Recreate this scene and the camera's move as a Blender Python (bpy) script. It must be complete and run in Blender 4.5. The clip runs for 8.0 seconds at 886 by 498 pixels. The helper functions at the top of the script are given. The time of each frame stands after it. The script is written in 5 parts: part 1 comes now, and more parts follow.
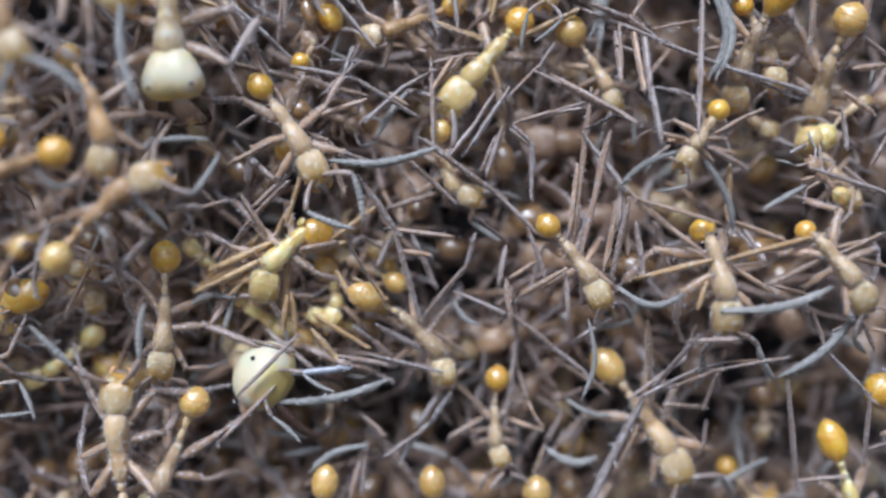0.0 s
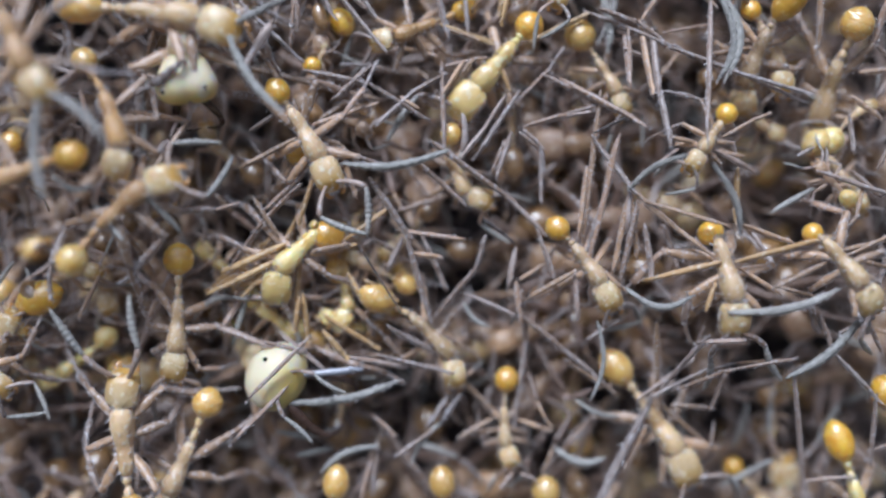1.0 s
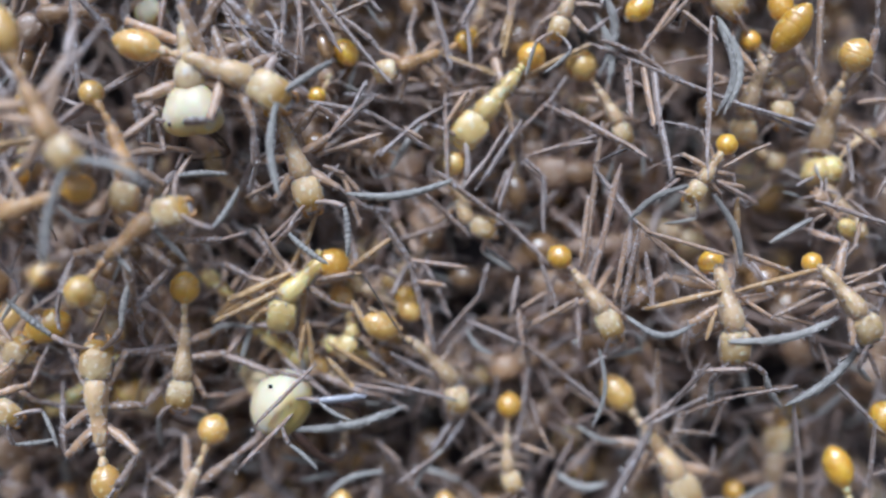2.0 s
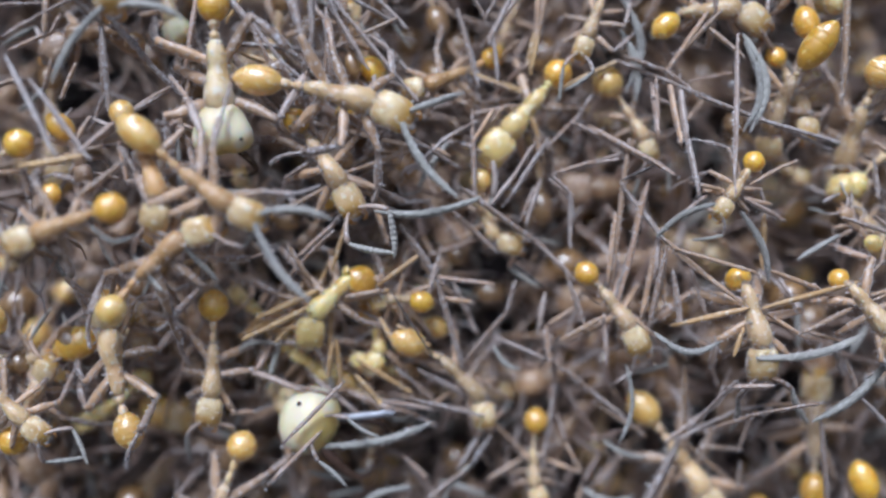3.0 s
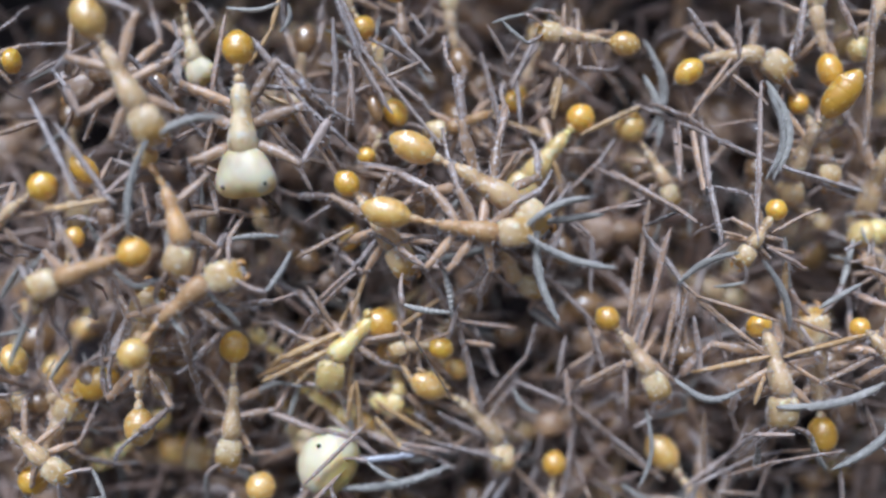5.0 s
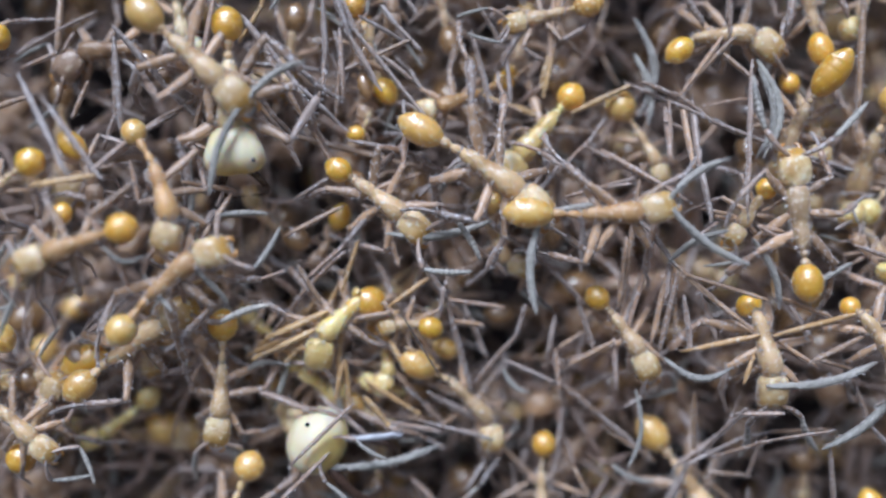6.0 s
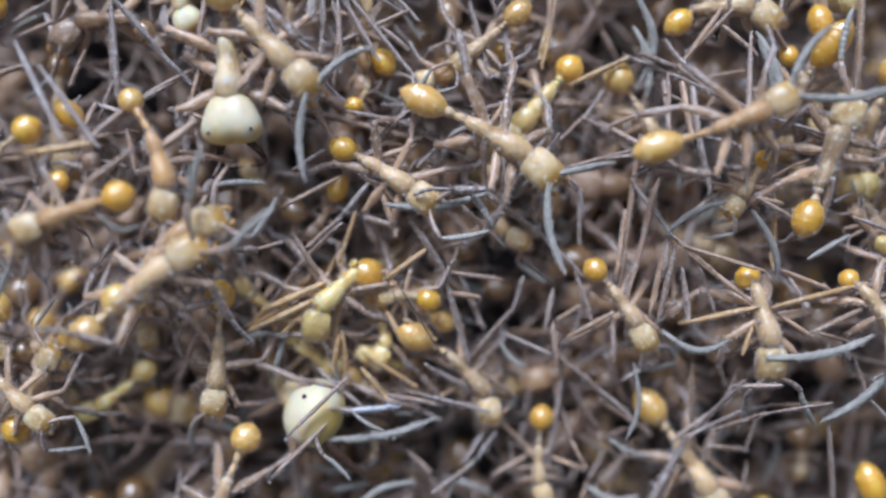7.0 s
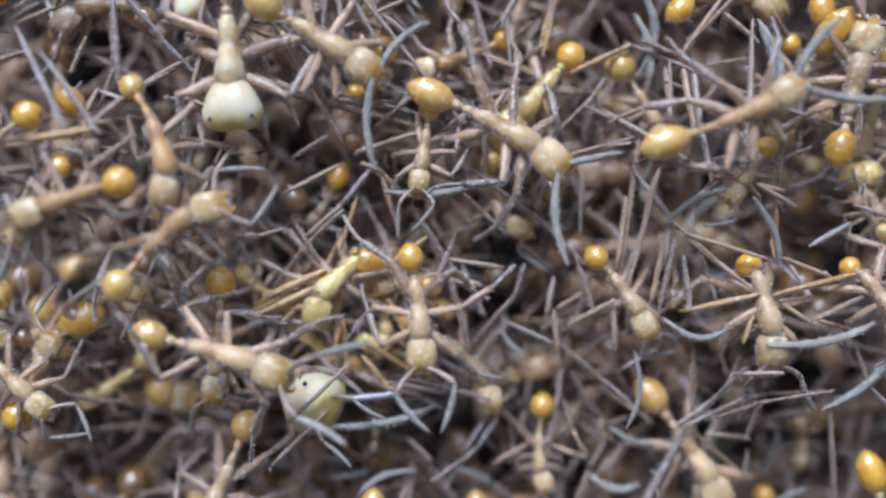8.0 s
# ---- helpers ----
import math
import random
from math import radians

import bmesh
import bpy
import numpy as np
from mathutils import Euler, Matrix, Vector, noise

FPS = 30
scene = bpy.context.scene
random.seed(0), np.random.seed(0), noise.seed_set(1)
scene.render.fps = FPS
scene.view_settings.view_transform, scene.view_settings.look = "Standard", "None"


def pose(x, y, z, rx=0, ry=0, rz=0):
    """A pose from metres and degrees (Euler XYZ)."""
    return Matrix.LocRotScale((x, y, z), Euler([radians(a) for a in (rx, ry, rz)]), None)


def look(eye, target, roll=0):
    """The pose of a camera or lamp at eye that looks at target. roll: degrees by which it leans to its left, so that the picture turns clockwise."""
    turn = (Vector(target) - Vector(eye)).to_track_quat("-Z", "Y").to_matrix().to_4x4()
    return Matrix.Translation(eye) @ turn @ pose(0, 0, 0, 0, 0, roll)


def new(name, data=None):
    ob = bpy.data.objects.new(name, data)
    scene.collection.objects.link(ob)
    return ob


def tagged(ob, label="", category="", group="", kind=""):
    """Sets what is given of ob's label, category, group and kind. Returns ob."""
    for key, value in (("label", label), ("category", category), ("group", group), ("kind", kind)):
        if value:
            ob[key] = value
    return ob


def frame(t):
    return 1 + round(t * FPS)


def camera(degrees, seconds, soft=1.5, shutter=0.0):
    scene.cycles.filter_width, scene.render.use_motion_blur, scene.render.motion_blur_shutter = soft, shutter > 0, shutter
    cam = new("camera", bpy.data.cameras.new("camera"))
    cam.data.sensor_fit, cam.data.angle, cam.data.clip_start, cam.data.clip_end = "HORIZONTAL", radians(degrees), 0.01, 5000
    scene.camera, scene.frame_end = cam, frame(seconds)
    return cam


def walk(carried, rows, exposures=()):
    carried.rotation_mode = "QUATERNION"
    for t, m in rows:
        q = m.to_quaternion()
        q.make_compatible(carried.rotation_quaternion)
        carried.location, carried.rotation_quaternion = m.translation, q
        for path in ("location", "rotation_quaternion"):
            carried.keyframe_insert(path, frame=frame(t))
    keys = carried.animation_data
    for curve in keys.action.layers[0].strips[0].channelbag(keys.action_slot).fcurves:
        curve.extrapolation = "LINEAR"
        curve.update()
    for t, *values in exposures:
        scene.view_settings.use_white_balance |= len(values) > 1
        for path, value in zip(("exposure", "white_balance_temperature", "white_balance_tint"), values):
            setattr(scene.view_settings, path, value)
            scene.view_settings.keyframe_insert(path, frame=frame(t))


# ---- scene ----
cam = camera(48, 8.0, soft=2.4)
# EYE: height of the first eye over the ground, m. FACE: from the first eye to the bivouac's face, mm.
EYE, FACE = 0.6, 49.3
SUN, SKY = 2.75, 0.08
# seconds; right, ahead and up in mm; roll in degrees
ROWS = [
    (0, 0.0, 0.0, 0.0, 0.0),
    (0.5, -0.33, -0.25, -0.06, 0.07),
    (1, -0.52, -0.47, 0.11, 0.02),
    (1.5, -0.49, -0.78, 0.92, 0.05),
    (3, -2.07, -1.21, 2.4, -0.15),
    (3.5, -2.96, -1.14, 3.36, -0.1),
    (4, -3.21, -1.2, 4.6, 0.12),
    (5.5, -2.99, -1.22, 4.57, 0.49),
    (6, -2.61, -1.09, 3.52, 0.58),
    (6.5, -2.4, -0.95, 2.49, 0.75),
    (7, -2.48, -0.94, 2.1, 0.75),
    (7.5, -2.48, -0.96, 1.94, 0.7),
    (8, -2.52, -0.91, 1.47, 0.83),
]
walk(cam, [(t, pose(x / 1000, y / 1000, EYE + z / 1000, 90, 0, 0) @ pose(0, 0, 0, 0, 0, r)) for t, x, y, z, r in ROWS], [(0.0, 0.08, 5200, 10), (8.0, 0.08, 5200, 10)])
cam.data.dof.use_dof = True
cam.data.dof.focus_distance = 0.0485
cam.data.dof.aperture_fstop = 9.5

# ---- light ----
world = bpy.data.worlds.new("overcast_sky")
scene.world = world
world.use_nodes = True
wn = world.node_tree
sky = wn.nodes.new("ShaderNodeTexSky")
sky.sky_type, sky.sun_disc = "NISHITA", False
sky.sun_elevation, sky.sun_rotation = radians(47), radians(197)
sky.air_density, sky.dust_density = 1.0, 3.0
wn.nodes["Background"].inputs["Strength"].default_value = SKY
wn.links.new(sky.outputs["Color"], wn.nodes["Background"].inputs["Color"])
sun = new("sun", bpy.data.lights.new("sun", "SUN"))
sun.data.energy, sun.data.angle, sun.data.color = SUN, radians(22), (1.0, 0.98, 0.96)
sun.matrix_world = look((-0.3, -1.0, EYE + 1.12), (0, 0, EYE))

# ---- materials ----
def surface(name, base, second, rough=0.4, coat=0.0, grain=6.0, fleck=None, vary=0.15, bump=0.25, sss=0.0, other=None, beads=0.0, down=0.0, front=None, gloss=None, laid=False):
    """Chitin: two blended tones, fine grain, pale dust flecks, a little difference from part to part. down: a coat of fine hair; front: another tone towards x; laid: grain in the place's own millimetres."""
    m = bpy.data.materials.new(name)
    m.use_nodes = True
    n, l = m.node_tree.nodes, m.node_tree.links
    b = n["Principled BSDF"]
    co = n.new("ShaderNodeTexCoord")
    info = n.new("ShaderNodeObjectInfo")
    big = n.new("ShaderNodeTexNoise")
    big.inputs["Scale"].default_value, big.inputs["Detail"].default_value = 1.6, 4
    shift = n.new("ShaderNodeVectorMath")
    shift.operation = "ADD"
    if laid:
        place = n.new("ShaderNodeNewGeometry")
        mm = n.new("ShaderNodeVectorMath")
        mm.operation, mm.inputs[1].default_value = "MULTIPLY", (1000, 1000, 1000)
        l.new(place.outputs["Position"], mm.inputs[0])
        l.new(mm.outputs[0], shift.inputs[0])
    else:
        l.new(co.outputs["Object"], shift.inputs[0])
    l.new(info.outputs["Random"], shift.inputs[1])
    l.new(shift.outputs[0], big.inputs["Vector"])
    ramp = n.new("ShaderNodeValToRGB")
    ramp.color_ramp.elements[0].position, ramp.color_ramp.elements[1].position = 0.40, 0.62
    ramp.color_ramp.elements[0].color, ramp.color_ramp.elements[1].color = (*base, 1), (*second, 1)
    l.new(big.outputs["Fac"], ramp.inputs["Fac"])
    tone = ramp.outputs["Color"]
    if other:
        pick = n.new("ShaderNodeMath")
        pick.operation, pick.inputs[1].default_value = "PINGPONG", 0.137
        l.new(info.outputs["Random"], pick.inputs[0])
        span = n.new("ShaderNodeMapRange")
        span.inputs["From Max"].default_value = 0.137
        l.new(pick.outputs[0], span.inputs["Value"])
        mix = n.new("ShaderNodeMix")
        mix.data_type = "RGBA"
        l.new(span.outputs["Result"], mix.inputs["Factor"])
        l.new(tone, mix.inputs["A"])
        mix.inputs["B"].default_value = (*other, 1)
        tone = mix.outputs["Result"]
    if front:
        part_x = n.new("ShaderNodeSeparateXYZ")
        l.new(co.outputs["Object"], part_x.inputs[0])
        span = n.new("ShaderNodeMapRange")
        span.inputs["From Min"].default_value, span.inputs["From Max"].default_value = front[1], front[2]
        l.new(part_x.outputs["X"], span.inputs["Value"])
        mix = n.new("ShaderNodeMix")
        mix.data_type = "RGBA"
        l.new(span.outputs["Result"], mix.inputs["Factor"])
        l.new(tone, mix.inputs["A"])
        mix.inputs["B"].default_value = (*front[0], 1)
        tone = mix.outputs["Result"]
    hue = n.new("ShaderNodeHueSaturation")
    val = n.new("ShaderNodeMapRange")
    val.inputs["To Min"].default_value, val.inputs["To Max"].default_value = 1 - vary, 1 + vary
    l.new(info.outputs["Random"], val.inputs["Value"])
    l.new(val.outputs["Result"], hue.inputs["Value"])
    l.new(tone, hue.inputs["Color"])
    colour = hue.outputs["Color"]
    fine = n.new("ShaderNodeTexNoise")
    fine.inputs["Scale"].default_value, fine.inputs["Detail"].default_value = grain, 5
    l.new(shift.outputs[0], fine.inputs["Vector"])
    if fleck:
        pick = n.new("ShaderNodeMapRange")
        pick.inputs["From Min"].default_value, pick.inputs["From Max"].default_value = 0.54, 0.70
        l.new(fine.outputs["Fac"], pick.inputs["Value"])
        mix = n.new("ShaderNodeMix")
        mix.data_type = "RGBA"
        l.new(pick.outputs["Result"], mix.inputs["Factor"])
        l.new(colour, mix.inputs["A"])
        mix.inputs["B"].default_value = (*fleck, 1)
        colour = mix.outputs["Result"]
    # White dots for dust and small wet glints, painted into the colour.
    if beads:
        cells = n.new("ShaderNodeTexVoronoi")
        cells.inputs["Scale"].default_value = beads
        l.new(shift.outputs[0], cells.inputs["Vector"])
        dot = n.new("ShaderNodeMapRange")
        dot.inputs["From Min"].default_value, dot.inputs["From Max"].default_value, dot.inputs["To Max"].default_value = 0.36, 0.12, 0.55
        l.new(cells.outputs["Distance"], dot.inputs["Value"])
        mix = n.new("ShaderNodeMix")
        mix.data_type = "RGBA"
        l.new(dot.outputs["Result"], mix.inputs["Factor"])
        l.new(colour, mix.inputs["A"])
        mix.inputs["B"].default_value = (0.68, 0.66, 0.67, 1)
        colour = mix.outputs["Result"]
    l.new(colour, b.inputs["Base Color"])
    rr = n.new("ShaderNodeMapRange")
    rr.inputs["To Min"].default_value, rr.inputs["To Max"].default_value = rough * 0.75, min(1, rough * 1.4)
    l.new(fine.outputs["Fac"], rr.inputs["Value"])
    l.new(rr.outputs["Result"], b.inputs["Roughness"])
    bp = n.new("ShaderNodeBump")
    bp.inputs["Strength"].default_value, bp.inputs["Distance"].default_value = bump, 0.00008
    l.new(fine.outputs["Fac"], bp.inputs["Height"])
    l.new(bp.outputs["Normal"], b.inputs["Normal"])
    b.inputs["Coat Weight"].default_value, b.inputs["Coat Roughness"].default_value, b.inputs["Coat IOR"].default_value = coat, gloss or max(0.26, rough), 2.2 if gloss and gloss < 0.35 else 1.7
    b.inputs["Sheen Weight"].default_value, b.inputs["Sheen Roughness"].default_value = down, 0.35
    b.inputs["Sheen Tint"].default_value = (0.84, 0.81, 0.81, 1)
    if sss:
        b.inputs["Subsurface Weight"].default_value = sss
        b.inputs["Subsurface Scale"].default_value = 0.0005
        b.inputs["Subsurface Radius"].default_value = (1.0, 0.6, 0.15)
    return m


AMBER = surface("amber_abdomen", (0.90, 0.55, 0.03), (0.76, 0.36, 0.014), 0.42, 0.8, 3, (0.90, 0.64, 0.22), 0.15, 0.3, 0.25, (0.80, 0.42, 0.025), down=0.12, gloss=0.31)
HONEY = surface("honey_abdomen", (0.84, 0.57, 0.16), (0.72, 0.39, 0.055), 0.42, 0.8, 3, (0.86, 0.68, 0.38), 0.15, 0.3, 0.25, (0.70, 0.40, 0.08), down=0.12, gloss=0.33)
# Dull brown of some abdomens; also darkens those packed behind, in place of shade.
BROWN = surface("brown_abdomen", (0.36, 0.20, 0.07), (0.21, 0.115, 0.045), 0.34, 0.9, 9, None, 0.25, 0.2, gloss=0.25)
TAN = surface("tan_thorax", (0.73, 0.51, 0.255), (0.48, 0.29, 0.13), 0.5, 0.5, 6.0, (0.76, 0.66, 0.52), 0.18, 0.9, 0.2, (0.54, 0.37, 0.21), down=0.4, gloss=0.42)
OCHRE = surface("ochre_thorax", (0.66, 0.38, 0.13), (0.42, 0.22, 0.075), 0.5, 0.5, 6.0, (0.70, 0.54, 0.36), 0.18, 0.9, 0.2, (0.50, 0.29, 0.12), down=0.35, gloss=0.42)
FAWN = surface("fawn_head", (0.78, 0.62, 0.36), (0.52, 0.32, 0.115), 0.5, 0.5, 4.0, (0.82, 0.74, 0.56), 0.15, 0.8, 0.25, (0.64, 0.45, 0.22), down=0.35, front=((0.58, 0.33, 0.06), -0.05, 0.5), gloss=0.38)
PALE = surface("pale_thorax", (0.80, 0.64, 0.38), (0.58, 0.38, 0.16), 0.5, 0.4, 3.5, (0.80, 0.74, 0.62), 0.08, 0.8, 0.25, down=0.25)
# Own tone of brown ants; among the packed ones it stands for shade.
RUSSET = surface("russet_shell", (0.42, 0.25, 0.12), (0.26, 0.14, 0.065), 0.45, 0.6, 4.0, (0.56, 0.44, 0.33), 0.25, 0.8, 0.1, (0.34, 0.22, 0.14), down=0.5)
STRAW = surface("straw_yellow_shell", (0.94, 0.75, 0.30), (0.78, 0.49, 0.09), 0.4, 0.8, 3.5, (0.84, 0.77, 0.52), 0.12, 0.9, 0.3, (0.70, 0.50, 0.18), down=0.25)
CREAM = surface("cream_soldier_head", (0.80, 0.725, 0.50), (0.70, 0.56, 0.32), 0.46, 0.3, 1.8, (0.72, 0.70, 0.60), 0.05, 0.12, 0.5, front=((0.74, 0.56, 0.17), 0.20, 0.52), down=0.2)
THIGH = ((0.53, 0.335, 0.185), (0.34, 0.205, 0.115), 0.42, 0.6, 6, (0.52, 0.43, 0.38), 0.35, 0.9, 0.0, (0.38, 0.245, 0.15), 5.0, 0.8)
SHIN = ((0.44, 0.36, 0.315), (0.27, 0.20, 0.165), 0.42, 0.6, 6, (0.56, 0.52, 0.53), 0.35, 0.9, 0.0, (0.35, 0.215, 0.13), 5.2, 0.8)
FOOT = ((0.46, 0.405, 0.38), (0.30, 0.24, 0.215), 0.42, 0.6, 7, (0.60, 0.57, 0.59), 0.35, 0.9, 0.0, (0.33, 0.21, 0.135), 6.0, 0.8)
LEG_BROWN, LEG_GREY, FOOT_GREY = surface("brown_leg", *THIGH), surface("grey_leg", *SHIN), surface("dusty_foot", *FOOT)
LONG_BROWN, LONG_GREY, LONG_DUST = surface("long_brown_leg", *THIGH, laid=True), surface("long_grey_leg", *SHIN, laid=True), surface("long_dusty_leg", *FOOT, laid=True)
LONG_GOLD = surface("long_gold_leg", (0.68, 0.45, 0.19), (0.44, 0.27, 0.11), 0.42, 0.6, 5, (0.66, 0.54, 0.38), 0.2, 0.8, 0.0, (0.50, 0.30, 0.12), 0, 0.6, laid=True)
LONG_DARK = surface("long_dark_leg", (0.09, 0.06, 0.045), (0.05, 0.035, 0.028), 0.3, 0.5, 6, (0.20, 0.17, 0.16), 0.2, 0.5, 0.0, None, 6.0, 0.4, laid=True)
# Darker copy of the leg tones, with the shade of the depth put in.
SHADED_LEG = surface("shaded_brown_leg", (0.27, 0.18, 0.14), (0.14, 0.092, 0.072), 0.45, 0.4, 6, (0.40, 0.33, 0.29), 0.35, 0.8, 0.0, (0.24, 0.155, 0.11), down=0.3)
FEELER = surface("feeler_grey", (0.48, 0.445, 0.385), (0.29, 0.265, 0.235), 0.45, 0.4, 9, (0.60, 0.57, 0.54), 0.25, 0.8, 0, (0.31, 0.295, 0.255), down=0.7)
BLUISH = surface("pale_jaw", (0.50, 0.51, 0.55), (0.34, 0.34, 0.37), 0.2, 0.6, 5, None, 0.1, 0.2)
AMBER_JAW = surface("amber_jaw", (0.66, 0.33, 0.07), (0.36, 0.15, 0.03), 0.3, 0.8, 5, None, 0.1, 0.3)
JAW = surface("dark_jaw", (0.09, 0.05, 0.035), (0.05, 0.03, 0.02), 0.25, 0.4, 8, None, 0.2, 0.2)
EYE_BLACK = surface("black_eye", (0.02, 0.015, 0.015), (0.03, 0.02, 0.02), 0.2, 0.5)
HAIR = surface("pale_hair", (0.56, 0.52, 0.51), (0.46, 0.42, 0.41), 0.3, 0.6, 9, None, 0.1, 0.1)
# Near-black brown: the shade deep in the bivouac is put into this colour.
CORE = surface("shaded_brown_core", (0.050, 0.039, 0.040), (0.026, 0.020, 0.021), 0.8, 0, 40, (0.03, 0.022, 0.018), 0.1, 0.6)
LITTER = surface("leaf_litter", (0.042, 0.034, 0.027), (0.022, 0.018, 0.015), 0.8, 0, 40, (0.06, 0.05, 0.04), 0.1, 0.8)

# ---- shapes ----
MM = 0.001


def mesh_of(name, bm, material, smooth=True):
    me = bpy.data.meshes.new(name)
    bm.to_mesh(me)
    bm.free()
    me.materials.append(material)
    me.materials.append(HAIR)
    if smooth:
        me.polygons.foreach_set("use_smooth", [p.material_index == 0 for p in me.polygons])
    return me


def tube(bm, pts, radii, sides=8, flat=1.0):
    """A closed tapering tube along pts."""
    pts = [Vector(p) for p in pts]
    rings = []
    for i, p in enumerate(pts):
        d = (pts[min(i + 1, len(pts) - 1)] - pts[max(i - 1, 0)]).normalized()
        a = d.cross(Vector((0.13, 0.21, 1))).normalized()
        b = d.cross(a)
        rings.append([bm.verts.new(p + radii[i] * (math.cos(k * math.tau / sides) * a + flat * math.sin(k * math.tau / sides) * b)) for k in range(sides)])
    for r, s in zip(rings, rings[1:]):
        for k in range(sides):
            bm.faces.new((r[k], r[(k + 1) % sides], s[(k + 1) % sides], s[k]))
    for r, p, e in ((rings[0][::-1], pts[0], pts[0] - pts[1]), (rings[-1], pts[-1], pts[-1] - pts[-2])):
        tip = bm.verts.new(p + e.normalized() * 0.35 * radii[0 if p is pts[0] else -1])
        for k in range(sides):
            bm.faces.new((r[k], r[(k + 1) % sides], tip))
    return bm


def loft(profile, sides=18, power=2.0, top=1.0):
    """A body lofted along x: rows of x, half width, half height, height of the middle."""
    bm = bmesh.new()
    rings = []
    for x, w, h, z in profile:
        ring = []
        for k in range(sides):
            a = k * math.tau / sides
            c, s = math.cos(a), math.sin(a)
            c, s = math.copysign(abs(c) ** (2 / power), c), math.copysign(abs(s) ** (2 / power), s)
            ring.append(bm.verts.new((x, w * c, z + h * s * (top if s > 0 else 1))))
        rings.append(ring)
    for r, s in zip(rings, rings[1:]):
        for k in range(sides):
            bm.faces.new((r[k], r[(k + 1) % sides], s[(k + 1) % sides], s[k]))
    bm.faces.new(rings[0][::-1])
    bm.faces.new(rings[-1])
    bmesh.ops.recalc_face_normals(bm, faces=bm.faces)
    return bm


def bristles(bm, rng, count, length=0.2, thick=0.012, lean=(0, 0, 0), grains=0):
    """Fine pale hairs that grow out of the skin that bm has so far, and grains on it for dust and sparkle."""
    bmesh.ops.recalc_face_normals(bm, faces=bm.faces)
    bm.normal_update()
    skin = list(bm.verts)
    sides = [v for v in skin if v.normal.z < 0.8]
    for v in rng.choices(sides, k=count):
        at = v.co
        d = (v.normal + Vector(lean) + Vector([rng.uniform(-0.5, 0.5) for _ in range(3)])).normalized()
        a = d.cross(Vector((0.3, 0.5, 0.8))).normalized() * thick
        b = d.cross(a)
        p, q, tip = [bm.verts.new(c) for c in (at + 2 * a, at + a + 1.7 * b, at + d * length * rng.uniform(0.6, 1.3))]
        for f in ((v, p, tip), (p, q, tip), (q, v, tip)):
            bm.faces.new(f).material_index = 1
    for v in rng.choices(skin, k=grains):
        grain(bm, v, rng.uniform(0.018, 0.042), 1)


def grain(bm, v, r, long):
    """A pale grain, for dust and bright sparkle alike, that sticks to the skin at the corner v."""
    at = v.co + 0.8 * r * v.normal
    six = [bm.verts.new(at + r * Vector((long * d[0], d[1], d[2]))) for d in ((1, 0, 0), (0, 1, 0), (-1, 0, 0), (0, -1, 0), (0, 0, 1))] + [v]
    for k in range(4):
        bm.faces.new((six[k], six[(k + 1) % 4], six[4])).material_index = 1
        bm.faces.new((six[(k + 1) % 4], six[k], six[5])).material_index = 1


def abdomen_mesh(seed, material, far=False):
    rng = random.Random(seed)
    rows = []
    n = 12 if far else 24
    xs = [-math.cos(math.pi * i / n) for i in range(n + 1)]
    if not far:
        xs = sorted(xs + [seam + d for seam in (-0.55, -0.14, 0.38) for d in (-0.05, -0.015, 0.015, 0.05)])
    for x in xs:
        r = max(0.001, 1 - abs(x * (0.98 if x > 0 else 1.0)) ** 2.3) ** 0.5
        if x < 0:
            r *= 1 - 0.30 * abs(x) ** 2.5
        else:
            r *= 1 - 0.30 * x ** 3
        for seam in (-0.55, -0.14, 0.38):
            r *= 1 - 0.02 * math.exp(-((x - seam - 0.01) / 0.03) ** 2)
        rows.append((x, r, r * 0.94, 0.03 * x))
    bm = loft(rows, 12 if far else 20)
    bristles(bm, rng, 10 if far else 130, 0.16, 0.012, (-0.6, 0, 0))
    return mesh_of("abdomen", bm, material)


def head_mesh(material, seed=3, far=False):
    rows = [(-0.62, 0.26, 0.14, 0), (-0.60, 0.40, 0.24, 0), (-0.52, 0.50, 0.33, 0.01), (-0.36, 0.56, 0.41, 0.02), (-0.08, 0.58, 0.44, 0.02), (0.18, 0.575, 0.42, 0.01),
            (0.38, 0.55, 0.37, -0.02), (0.54, 0.50, 0.30, -0.06), (0.64, 0.42, 0.22, -0.1), (0.70, 0.30, 0.14, -0.12), (0.72, 0.12, 0.06, -0.12)]
    bm = loft(rows, 12 if far else 28, 2.6)
    for v in bm.verts:
        v.co.z -= 0.03 * math.exp(-(v.co.y / 0.12) ** 2) * max(0, v.co.x + 0.2) * (1 if v.co.z > 0 else 0)
        v.co.x -= 0.10 * math.exp(-(v.co.y / 0.22) ** 2) * (1 if v.co.x < -0.45 else 0)
        v.co.z += 0.04 * math.exp(-((abs(v.co.y) - 0.17) / 0.11) ** 2 - ((v.co.x - 0.36) / 0.13) ** 2) * (1 if v.co.z > 0 else 0)
        v.co += 0.018 * noise.noise_vector(v.co * 3 + Vector((seed, 0, 0)))
    bristles(bm, random.Random(seed), 16 if far else 200, 0.16, 0.010, (0.2, 0, 0), 0 if far else 7)
    return mesh_of("head", bm, material)


